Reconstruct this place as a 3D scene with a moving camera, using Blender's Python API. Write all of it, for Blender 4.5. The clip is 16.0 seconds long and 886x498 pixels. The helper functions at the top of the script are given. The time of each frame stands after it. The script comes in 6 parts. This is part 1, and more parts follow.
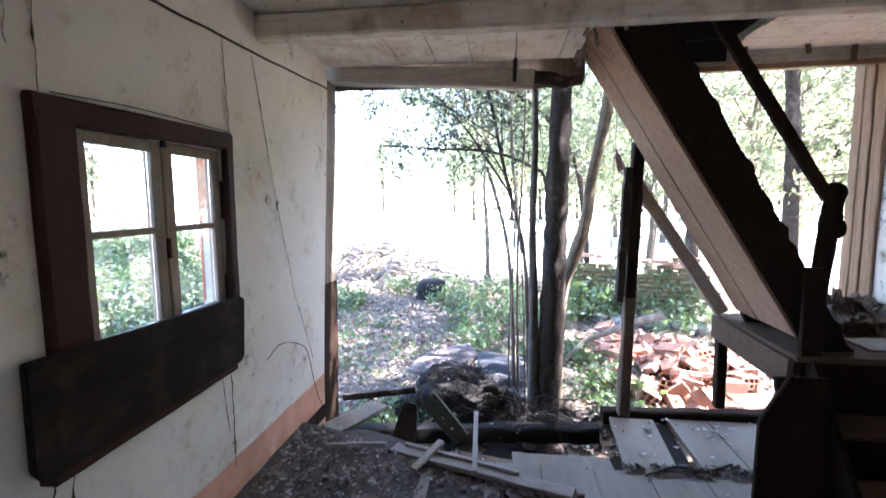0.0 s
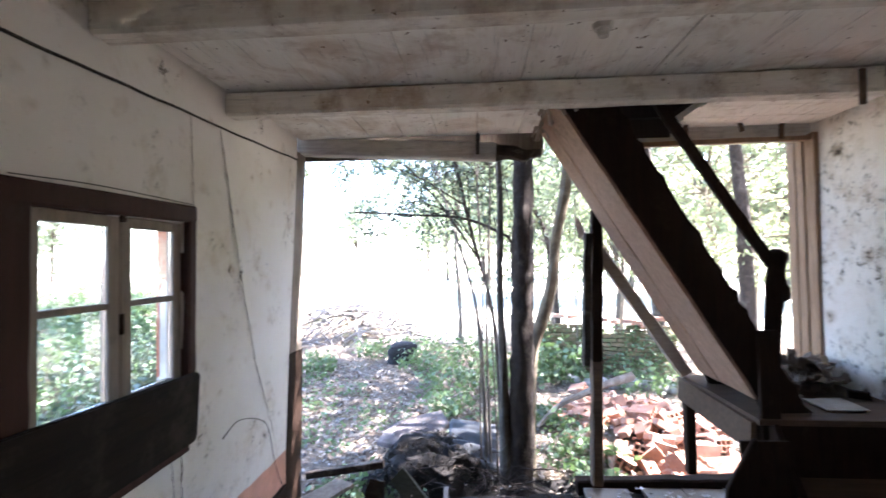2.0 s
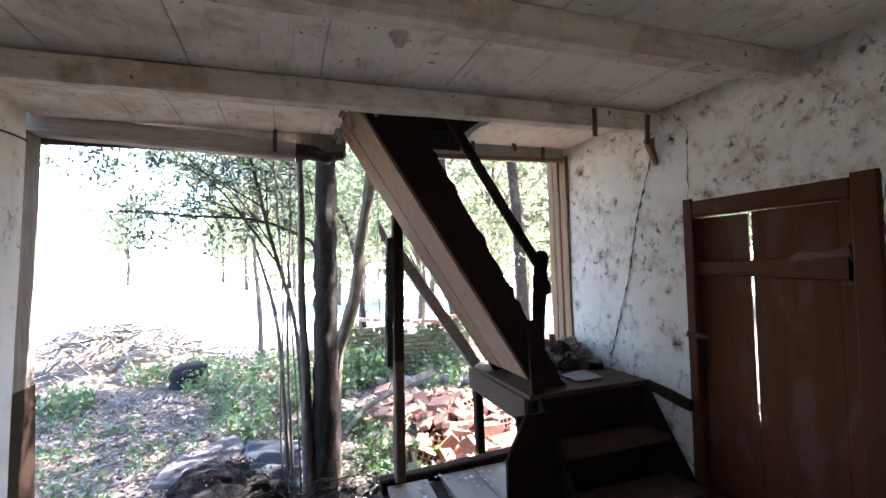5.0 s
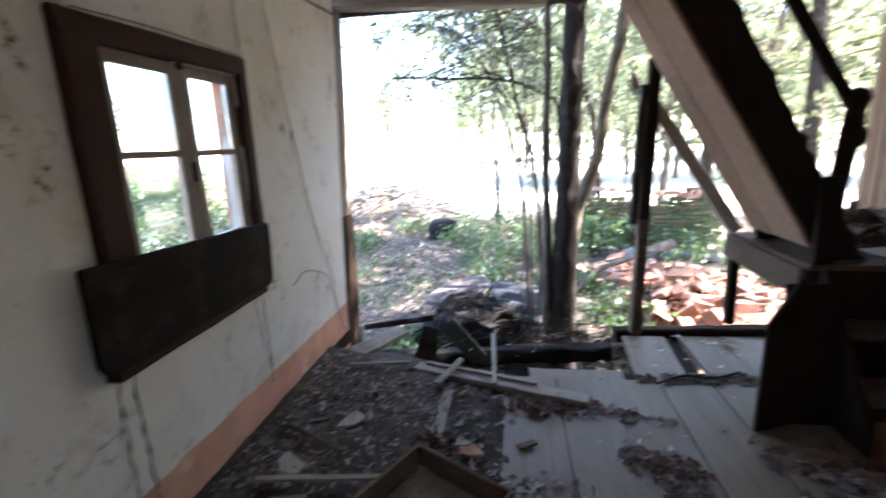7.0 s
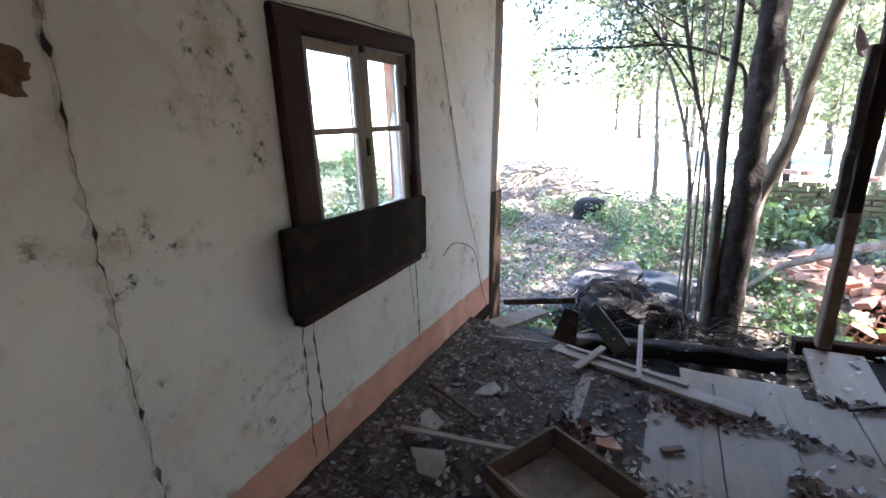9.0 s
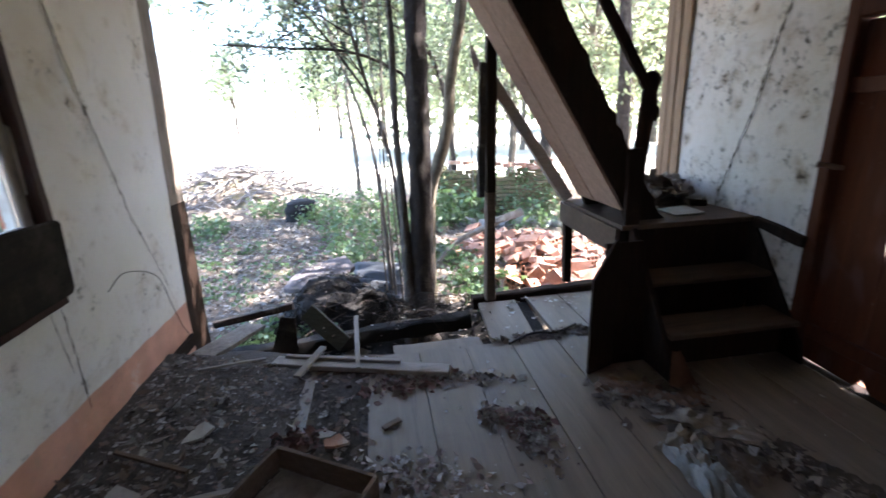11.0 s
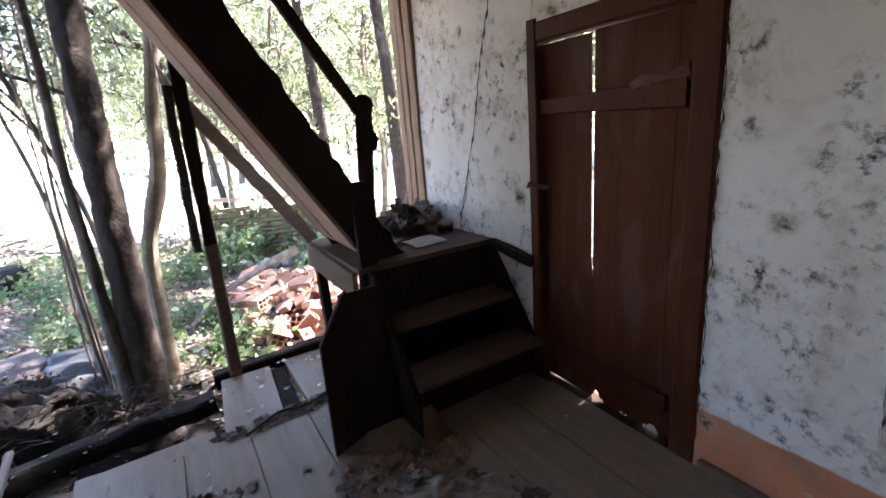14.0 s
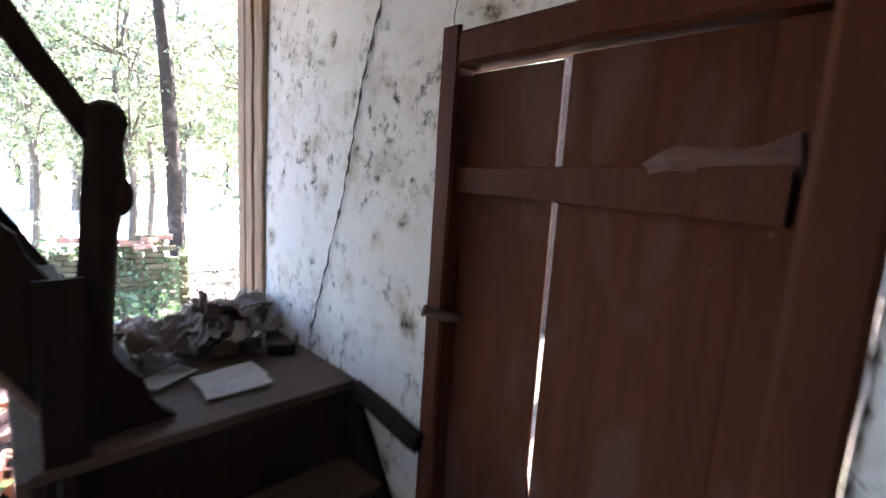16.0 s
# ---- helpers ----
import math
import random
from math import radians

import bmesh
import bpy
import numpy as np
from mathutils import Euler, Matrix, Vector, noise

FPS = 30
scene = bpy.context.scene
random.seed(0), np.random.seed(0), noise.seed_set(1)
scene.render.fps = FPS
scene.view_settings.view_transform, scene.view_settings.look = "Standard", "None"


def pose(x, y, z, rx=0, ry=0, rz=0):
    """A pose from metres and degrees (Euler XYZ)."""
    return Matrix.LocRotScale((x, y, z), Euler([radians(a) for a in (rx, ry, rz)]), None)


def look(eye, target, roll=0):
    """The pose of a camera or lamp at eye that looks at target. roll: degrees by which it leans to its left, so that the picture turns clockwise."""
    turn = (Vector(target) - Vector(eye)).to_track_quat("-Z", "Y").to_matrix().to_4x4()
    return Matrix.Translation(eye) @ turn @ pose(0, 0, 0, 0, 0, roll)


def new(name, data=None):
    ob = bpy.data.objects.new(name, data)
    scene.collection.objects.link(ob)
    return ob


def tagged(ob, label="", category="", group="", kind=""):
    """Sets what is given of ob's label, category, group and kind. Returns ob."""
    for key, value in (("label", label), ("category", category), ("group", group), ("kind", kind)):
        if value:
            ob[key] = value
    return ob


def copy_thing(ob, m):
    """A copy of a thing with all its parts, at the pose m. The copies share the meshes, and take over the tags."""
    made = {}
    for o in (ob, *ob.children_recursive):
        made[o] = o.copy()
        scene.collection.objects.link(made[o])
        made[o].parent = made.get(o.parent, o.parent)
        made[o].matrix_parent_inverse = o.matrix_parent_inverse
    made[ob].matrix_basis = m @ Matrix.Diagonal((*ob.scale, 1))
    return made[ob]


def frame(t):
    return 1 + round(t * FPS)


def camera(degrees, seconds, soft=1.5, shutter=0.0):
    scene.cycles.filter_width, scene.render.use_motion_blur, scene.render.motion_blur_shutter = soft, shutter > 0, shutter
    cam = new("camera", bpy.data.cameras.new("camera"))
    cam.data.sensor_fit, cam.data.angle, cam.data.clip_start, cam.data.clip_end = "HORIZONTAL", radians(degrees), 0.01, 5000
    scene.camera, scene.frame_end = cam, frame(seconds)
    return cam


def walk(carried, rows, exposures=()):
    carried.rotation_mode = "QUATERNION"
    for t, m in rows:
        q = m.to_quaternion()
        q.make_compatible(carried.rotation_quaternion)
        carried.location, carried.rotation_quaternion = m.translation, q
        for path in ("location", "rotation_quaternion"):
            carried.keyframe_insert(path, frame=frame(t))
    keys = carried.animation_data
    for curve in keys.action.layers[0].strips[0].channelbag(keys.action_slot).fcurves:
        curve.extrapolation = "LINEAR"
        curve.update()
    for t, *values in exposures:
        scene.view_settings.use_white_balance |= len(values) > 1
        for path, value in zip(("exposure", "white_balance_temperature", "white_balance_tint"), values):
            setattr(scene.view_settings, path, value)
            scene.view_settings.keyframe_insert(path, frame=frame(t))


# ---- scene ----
cam = camera(88.7, 16.0, shutter=0.5)
PATH = [
    (0, (1.352, -3.468, 1.654), (1.082, -1.498, 1.437), -0.2),
    (0.5, (1.344, -3.489, 1.67), (1.077, -1.509, 1.578), -0.4),
    (1, (1.344, -3.502, 1.684), (1.074, -1.521, 1.653), -0.5),
    (1.5, (1.361, -3.497, 1.69), (1.087, -1.516, 1.708), -0.6),
    (2, (1.407, -3.49, 1.702), (1.25, -1.496, 1.747), -0.7),
    (2.5, (1.45, -3.475, 1.71), (1.561, -1.479, 1.777), -1.1),
    (3, (1.471, -3.467, 1.712), (1.769, -1.492, 1.794), -1.1),
    (3.5, (1.475, -3.456, 1.716), (1.937, -1.511, 1.802), -1.0),
    (3.7, (1.475, -3.448, 1.711), (2.017, -1.525, 1.799), -0.9),
    (6, (1.425, -3.462, 1.64), (2.103, -1.581, 1.584), -1.3),
    (6.5, (1.41, -3.5, 1.577), (1.693, -1.537, 1.317), -0.8),
    (7, (1.313, -3.545, 1.53), (1.005, -1.62, 1.082), -2.3),
    (7.5, (1.275, -3.555, 1.549), (0.627, -1.745, 0.998), -2.7),
    (8, (1.263, -3.577, 1.562), (0.378, -1.876, 0.993), -3.3),
    (8.2, (1.251, -3.581, 1.562), (0.342, -1.891, 0.999), -2.7),
    (10.3, (1.351, -3.481, 1.521), (1.016, -1.579, 1.0), -0.4),
    (10.5, (1.371, -3.469, 1.526), (1.283, -1.545, 0.987), -0.3),
    (11, (1.406, -3.481, 1.541), (1.664, -1.582, 0.967), -2.4),
    (11.5, (1.497, -3.596, 1.565), (1.994, -1.753, 0.969), -2.2),
    (12, (1.553, -3.7, 1.543), (2.311, -1.948, 0.947), -0.6),
    (12.5, (1.618, -3.686, 1.516), (2.55, -2.012, 0.939), -2.6),
    (13, (1.719, -3.498, 1.51), (2.704, -1.839, 0.984), -4.0),
    (13.5, (1.824, -3.347, 1.505), (2.824, -1.689, 1.005), -4.2),
    (14, (2.104, -3.184, 1.545), (3.087, -1.523, 1.019), -4.5),
    (14.5, (2.235, -2.995, 1.496), (3.275, -1.364, 0.986), -4.0),
    (15, (2.422, -2.74, 1.529), (3.738, -1.313, 1.048), -0.0),
    (15.5, (2.602, -2.519, 1.558), (3.991, -1.142, 1.14), 1.1),
    (16, (2.888, -2.266, 1.582), (4.289, -0.868, 1.295), 3.8),
]
walk(cam, [(t, look(eye, target, roll)) for t, eye, target, roll in PATH], [(0, 4.5, 5750, 20), (3.5, 4.52, 5850, 20), (6, 4.12, 5950, 18), (6.5, 4.26, 6000, 18), (7, 4.2, 6000, 18), (8, 4.35, 5900, 18), (10.5, 4.2, 5850, 16), (12, 3.84, 6200, 22), (12.5, 3.86, 6250, 23), (13.5, 4.13, 6250, 23), (14.5, 4.5, 6200, 23), (15, 4.78, 6100, 24), (16, 4.85, 5800, 21)])

# ---- light ----
SUN_AZ, SUN_EL = 8.0, 50.0        # degrees: from +x towards +y, and above the ground
world = bpy.data.worlds.new("sky")
scene.world = world
world.use_nodes = True
wn = world.node_tree
sky = wn.nodes.new("ShaderNodeTexSky")
sky.sky_type = "NISHITA"
sky.sun_disc = False
sky.sun_elevation = radians(SUN_EL)
sky.sun_rotation = radians(90 - SUN_AZ)
wn.nodes["Background"].inputs[1].default_value = 0.12
wn.links.new(sky.outputs[0], wn.nodes["Background"].inputs[0])
sun_data = bpy.data.lights.new("sun", "SUN")
sun_data.energy, sun_data.angle, sun_data.color = 5.0, radians(0.53), (1.0, 0.95, 0.87)
sun = new("sun", sun_data)
sun.rotation_euler = (Vector((0, 0, 0)) - Vector((math.cos(radians(SUN_AZ)) * math.cos(radians(SUN_EL)), math.sin(radians(SUN_AZ)) * math.cos(radians(SUN_EL)), math.sin(radians(SUN_EL))))).to_track_quat("-Z", "Y").to_euler()


# ---- materials ----
class Nodes:
    """Short hand for a node tree of one material."""

    def __init__(self, name):
        self.m = bpy.data.materials.new(name)
        self.m.use_nodes = True
        self.t = self.m.node_tree
        self.b = self.t.nodes["Principled BSDF"]

    def add(self, kind, **inputs):
        n = self.t.nodes.new(kind)
        for k, v in inputs.items():
            self.put(n.inputs[k], v)
        return n

    def put(self, socket, v):
        if isinstance(v, bpy.types.NodeSocket):
            self.t.links.new(v, socket)
        elif isinstance(v, (tuple, list)) and len(v) == 3 and socket.type == "RGBA":
            socket.default_value = (*v, 1)
        else:
            socket.default_value = v

    def coords(self, scale=(1, 1, 1), world_space=False, vary=0.0):
        if world_space:
            src = self.add("ShaderNodeNewGeometry").outputs["Position"]
        else:
            src = self.add("ShaderNodeTexCoord").outputs["Object"]
        if vary:
            r = self.add("ShaderNodeObjectInfo").outputs["Random"]
            mul = self.add("ShaderNodeMath")
            mul.operation = "MULTIPLY"
            self.put(mul.inputs[0], r), self.put(mul.inputs[1], vary)
            add = self.add("ShaderNodeVectorMath")
            add.operation = "ADD"
            self.put(add.inputs[0], src), self.put(add.inputs[1], mul.outputs[0])
            src = add.outputs[0]
        n = self.add("ShaderNodeMapping")
        self.put(n.inputs["Vector"], src)
        n.inputs["Scale"].default_value = scale
        return n.outputs[0]

    def noise(self, vec, scale, detail=6, rough=0.6, warp=0.0):
        n = self.add("ShaderNodeTexNoise", Vector=vec, Scale=scale, Detail=detail, Roughness=rough, Distortion=warp)
        return n.outputs["Fac"]

    def ramp(self, fac, lo, hi):
        n = self.add("ShaderNodeMapRange", Value=fac)
        n.inputs["From Min"].default_value, n.inputs["From Max"].default_value = lo, hi
        return n.outputs[0]

    def mix(self, fac, a, b, mode="MIX"):
        n = self.t.nodes.new("ShaderNodeMix")
        n.data_type, n.blend_type = "RGBA", mode
        self.put(n.inputs[0], fac), self.put(n.inputs[6], a), self.put(n.inputs[7], b)
        return n.outputs[2]

    def math(self, op, a, b):
        n = self.add("ShaderNodeMath")
        n.operation = op
        self.put(n.inputs[0], a), self.put(n.inputs[1], b)
        return n.outputs[0]

    def bump(self, height, strength, distance):
        n = self.add("ShaderNodeBump", Height=height, Strength=strength, Distance=distance)
        self.put(self.b.inputs["Normal"], n.outputs[0])

    def done(self, colour, rough=0.8, metal=0.0, spec=None):
        self.put(self.b.inputs["Base Color"], colour)
        self.put(self.b.inputs["Roughness"], rough)
        self.put(self.b.inputs["Metallic"], metal)
        if spec is not None:
            self.b.inputs["Specular IOR Level"].default_value = spec
        return self.m


def plaster(name, band=0.0, band_col=(0.55, 0.26, 0.16), spots=0.5, white=(0.71, 0.685, 0.64), damp=0.0):
    n = Nodes(name)
    v = n.coords(world_space=True)
    col = n.mix(n.ramp(n.noise(v, 1.1, 5), 0.35, 0.7), white, tuple(c * k for c, k in zip(white, (0.86, 0.83, 0.78))))
    col = n.mix(n.math("MULTIPLY", n.ramp(n.noise(v, 2.3, 9, 0.7, 0.6), 0.56, 0.74), 0.55), col, (0.42, 0.32, 0.2))
    if band:
        z = n.add("ShaderNodeSeparateXYZ", Vector=v).outputs["Z"]
        edge = n.math("ADD", z, n.math("MULTIPLY", n.noise(v, 6, 4), 0.035))
        low = n.ramp(edge, band + 0.022, band + 0.012)
        bc = n.mix(n.ramp(n.noise(v, 5, 8), 0.35, 0.7), band_col, tuple(c * 0.72 for c in band_col))
        bc = n.mix(n.ramp(n.noise(v, 3.1, 8, 0.7), 0.6, 0.72), bc, (0.62, 0.5, 0.42))
        col = n.mix(low, col, bc)
    where = n.ramp(n.noise(v, 2.6, 3), 0.62 - 0.16 * spots, 0.70 - 0.12 * spots)
    if damp:
        where = n.math("MAXIMUM", where, n.math("MULTIPLY", n.ramp(n.math("ADD", z, n.math("MULTIPLY", n.noise(v, 3.5, 4), 0.5)), 1.0, 0.6), damp))
    mould = n.math("MULTIPLY", n.ramp(n.noise(v, 15, 8, 0.74), 0.56 - 0.03 * spots, 0.65), where)
    halo = n.math("MULTIPLY", n.ramp(n.noise(v, 6.5, 7, 0.7), 0.48, 0.68), n.math("MULTIPLY", where, 0.7))
    vv = n.add("ShaderNodeVectorMath")
    vv.operation = "ADD"
    wob = n.add("ShaderNodeTexNoise", Vector=v, Scale=11.0, Detail=5.0)
    n.put(vv.inputs[0], v)
    sc = n.add("ShaderNodeVectorMath")
    sc.operation = "SCALE"
    n.put(sc.inputs[0], wob.outputs["Color"])
    sc.inputs["Scale"].default_value = 0.11
    n.put(vv.inputs[1], sc.outputs[0])
    vo = n.add("ShaderNodeTexVoronoi", Vector=vv.outputs[0], Scale=4.2)
    vo.inputs["Randomness"].default_value = 1.0
    seed = n.add("ShaderNodeSeparateColor", Color=vo.outputs["Color"]).outputs[0]
    near = n.math("SUBTRACT", n.math("MULTIPLY", seed, 0.15 + 0.16 * spots), vo.outputs["Distance"])
    speck = n.ramp(n.noise(v, 34, 5, 0.7), 0.42, 0.58)
    blot = n.math("MULTIPLY", n.ramp(near, 0.0, 0.09), speck)
    col = n.mix(n.math("MULTIPLY", n.ramp(near, -0.09, 0.08), 0.35 + 0.3 * spots), col, (0.40, 0.32, 0.23))
    col = n.mix(halo, col, (0.36, 0.28, 0.19))
    col = n.mix(n.math("MULTIPLY", blot, 0.97), col, (0.05, 0.037, 0.027))
    if band:
        mould = n.math("MULTIPLY", mould, n.math("SUBTRACT", 1.0, n.math("MULTIPLY", low, 0.85)))
    col = n.mix(mould, col, (0.045, 0.035, 0.026))
    # dust and scuffs
    col = n.mix(n.math("MULTIPLY", n.ramp(n.noise(v, 42, 8, 0.7), 0.62, 0.72), 0.6), col, (0.25, 0.2, 0.15))
    h = n.math("ADD", n.math("MULTIPLY", n.noise(v, 7, 6), 1.0), n.math("MULTIPLY", n.noise(v, 60, 6), 0.25))
    n.bump(h, 0.55, 0.012)
    return n.done(col, 0.92, spec=0.2)


def timber(name, a, b, along="z", dirt=(0.05, 0.04, 0.03), dirty=0.4, rough=0.75, vary=7.0, grain=1.0, lift=0.004, dots=False, spec=0.12):
    """Sawn or weathered wood, its grain along one axis of the object."""
    n = Nodes(name)
    s = {"x": (1.2, 16, 16), "y": (16, 1.2, 16), "z": (16, 16, 1.2)}[along]
    v = n.coords(s, vary=vary)
    v2 = n.coords(vary=vary)
    g = n.noise(v, 2.2 * grain, 9, 0.68, 0.5)
    col = n.mix(n.ramp(g, 0.34, 0.68), a, b)
    col = n.mix(n.math("MULTIPLY", n.ramp(n.noise(v, 5.5 * grain, 6, 0.7), 0.58, 0.66), 0.55), col, tuple(c * 0.45 for c in a))
    col = n.mix(n.math("MULTIPLY", n.ramp(n.noise(v2, 4.0, 8, 0.7), 0.62 - 0.2 * dirty, 0.74), min(1.0, 0.5 + dirty * 0.5)), col, dirt)
    if dots:
        col = n.mix(n.ramp(n.noise(v2, 21, 5, 0.65), 0.645, 0.69), col, (0.14, 0.085, 0.045))
        col = n.mix(n.math("MULTIPLY", n.ramp(n.noise(v2, 1.7, 7, 0.65, 1.0), 0.55, 0.68), 0.42), col, (0.36, 0.22, 0.11))
    n.bump(n.math("ADD", g, n.math("MULTIPLY", n.noise(v, 9, 5), 0.5)), 0.6, lift)
    return n.done(col, rough, spec=spec)


def rough_stuff(name, a, b, c, scale=8.0, rough=0.9, vary=5.0, lift=0.01, strength=0.6, spec=0.25):
    """Earth, rubble, cloth, bark: three colours at two sizes."""
    n = Nodes(name)
    v = n.coords(vary=vary)
    col = n.mix(n.ramp(n.noise(v, scale, 8, 0.65), 0.36, 0.66), a, b)
    col = n.mix(n.ramp(n.noise(v, scale * 0.3, 6, 0.7, 0.8), 0.54, 0.68), col, c)
    col = n.mix(n.math("MULTIPLY", n.ramp(n.noise(v, scale * 4.5, 5), 0.55, 0.7), 0.4), col, tuple(x * 0.45 for x in a))
    n.bump(n.noise(v, scale * 1.6, 9, 0.7), strength, lift)
    return n.done(col, rough, spec=spec)


def leafy(name, a, b, through_col, amount=0.35, rough=0.45):
    """Leaves: colour from leaf to leaf, some light let through."""
    n = Nodes(name)
    isl = n.add("ShaderNodeNewGeometry").outputs["Random Per Island"]
    rnd = n.add("ShaderNodeObjectInfo").outputs["Random"]
    mixed = n.math("FRACT", n.math("ADD", isl, rnd), 0.0)
    col = n.mix(mixed, a, b)
    n.put(n.b.inputs["Base Color"], col)
    n.b.inputs["Roughness"].default_value = rough
    tr = n.add("ShaderNodeBsdfTranslucent", Color=n.mix(mixed, through_col, tuple(c * 0.6 for c in through_col)))
    mx = n.add("ShaderNodeMixShader")
    mx.inputs[0].default_value = amount
    out = n.t.nodes["Material Output"]
    n.t.links.new(n.b.outputs[0], mx.inputs[1])
    n.t.links.new(tr.outputs[0], mx.inputs[2])
    n.t.links.new(mx.outputs[0], out.inputs["Surface"])
    return n.m


def flakes_mat(name, cols, rough=0.85):
    """Loose bits: every flake takes one of a few colours."""
    n = Nodes(name)
    isl = n.add("ShaderNodeNewGeometry").outputs["Random Per Island"]
    r = n.add("ShaderNodeValToRGB", Fac=isl)
    r.color_ramp.interpolation = "CONSTANT"
    el = r.color_ramp.elements
    while len(el) < len(cols):
        el.new(0.5)
    for i, c in enumerate(cols):
        el[i].position, el[i].color = i / len(cols), (*c, 1)
    v = n.coords()
    col = n.mix(n.math("MULTIPLY", n.ramp(n.noise(v, 30, 5), 0.4, 0.7), 0.5), r.outputs[0], (0.06, 0.045, 0.035))
    return n.done(col, rough, spec=0.25)


PLASTER_L = plaster("plaster_pale_with_pink_band", band=0.345, band_col=(0.62, 0.33, 0.23), spots=0.55, damp=0.35)
PLASTER_R = plaster("plaster_mouldy_with_orange_band", band=0.29, band_col=(0.60, 0.25, 0.13), spots=1.3, damp=0.8)
PLASTER_B = plaster("plaster_plain", spots=0.5)
CEIL = timber("ceiling_white_paint", (0.88, 0.85, 0.785), (0.79, 0.75, 0.675), "y", dirt=(0.32, 0.22, 0.12), dirty=0.3, grain=0.5, lift=0.002, dots=True)
BEAM_W = timber("beam_white_paint", (0.78, 0.74, 0.67), (0.64, 0.58, 0.49), "x", dirt=(0.22, 0.125, 0.065), dirty=0.7, grain=0.6, dots=True)
LINTEL = timber("lintel_flaking_white", (0.55, 0.52, 0.48), (0.38, 0.35, 0.31), "x", dirt=(0.10, 0.08, 0.065), dirty=0.55)
ROTTEN = rough_stuff("rotten_wood", (0.065, 0.048, 0.036), (0.03, 0.024, 0.02), (0.15, 0.13, 0.11), 20, lift=0.02)
JAMB = timber("jamb_grey_wood", (0.24, 0.20, 0.16), (0.13, 0.10, 0.08), "z", dirty=0.5)
JAMB_R = timber("jamb_brown_wood", (0.34, 0.23, 0.15), (0.20, 0.13, 0.08), "z", dirty=0.35)
SOFFIT = timber("stair_soffit_boards", (0.33, 0.21, 0.145), (0.225, 0.145, 0.10), "x", dirty=0.2, grain=0.7)
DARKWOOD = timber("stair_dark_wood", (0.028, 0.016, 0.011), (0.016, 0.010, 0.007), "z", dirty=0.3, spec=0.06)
TREADW = timber("tread_worn_wood", (0.105, 0.068, 0.045), (0.062, 0.04, 0.027), "x", dirty=0.35)
DOORW = timber("door_oxblood_paint", (0.08, 0.025, 0.010), (0.054, 0.017, 0.008), "z", dirt=(0.105, 0.05, 0.032), dirty=0.3, rough=0.6, grain=0.5, lift=0.002, spec=0.08)


def worn_paint():
    """Oxblood paint on planks, rubbed to dull grey-brown in upright blotches."""
    n = Nodes("door_worn_paint")
    v, g = n.coords(world_space=True), n.coords((16, 16, 1.2), vary=7.0)
    grain = n.noise(g, 1.1, 9, 0.68, 0.5)
    col = n.mix(n.ramp(grain, 0.34, 0.68), (0.088, 0.027, 0.010), (0.058, 0.018, 0.008))
    tall = n.coords((3.2, 3.2, 1.25), world_space=True)
    rub = n.ramp(n.noise(tall, 1.9, 3, 0.45, 0.4), 0.54, 0.64)
    col = n.mix(n.math("MULTIPLY", rub, 0.5), col, (0.105, 0.058, 0.042))
    col = n.mix(n.math("MULTIPLY", n.ramp(n.noise(v, 26, 6, 0.7), 0.64, 0.72), 0.5), col, (0.17, 0.11, 0.085))
    col = n.mix(n.math("MULTIPLY", n.ramp(n.noise(g, 4.0, 6, 0.7), 0.6, 0.68), 0.5), col, (0.03, 0.012, 0.01))
    n.bump(n.math("ADD", grain, n.math("MULTIPLY", n.noise(v, 40, 5), 0.4)), 0.5, 0.002)
    return n.done(col, n.ramp(n.noise(v, 5, 5), -0.9, 1.2), spec=0.08)


DOORP = worn_paint()
WINFRAME = timber("window_brown_paint", (0.046, 0.0175, 0.012), (0.028, 0.012, 0.009), "z", dirty=0.3, rough=0.65, grain=0.6, spec=0.12)
SASH = timber("sash_grey_paint", (0.28, 0.235, 0.19), (0.2, 0.165, 0.13), "z", dirty=0.3, rough=0.65)
SHUTTER = timber("shutter_red_and_cream", (0.42, 0.14, 0.085), (0.33, 0.12, 0.08), "z", dirt=(0.6, 0.5, 0.34), dirty=0.5)
BOARD = timber("dusty_black_board", (0.020, 0.0135, 0.010), (0.010, 0.0075, 0.006), "y", dirt=(0.055, 0.042, 0.033), dirty=0.45, rough=0.8, grain=0.5, lift=0.002, spec=0.1)
FLOORW = timber("floorboards_dusty_olive", (0.20, 0.15, 0.104), (0.142, 0.103, 0.07), "y", dirt=(0.145, 0.095, 0.062), dirty=0.55, rough=0.5, grain=0.5, lift=0.002, spec=0.5)
PALEWOOD = timber("pale_batten", (0.33, 0.285, 0.245), (0.23, 0.195, 0.165), "x", dirty=0.3)
BATTEN_Y = timber("pale_batten_upright", (0.33, 0.285, 0.245), (0.23, 0.195, 0.165), "y", dirty=0.3)
TRAYW = timber("tray_brown_wood", (0.17, 0.115, 0.08), (0.10, 0.07, 0.05), "x", dirty=0.5)
DEBRIS = rough_stuff("floor_dirt", (0.082, 0.063, 0.053), (0.046, 0.036, 0.03), (0.125, 0.10, 0.085), 16, lift=0.03, strength=0.8)
# near-black: the pit's shade is put into the colour; the stump shares it
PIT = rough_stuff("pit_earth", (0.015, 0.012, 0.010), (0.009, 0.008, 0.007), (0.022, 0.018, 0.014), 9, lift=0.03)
BARK = rough_stuff("bark_dark", (0.055, 0.041, 0.032), (0.03, 0.023, 0.019), (0.105, 0.085, 0.07), 14, lift=0.025, strength=0.9)
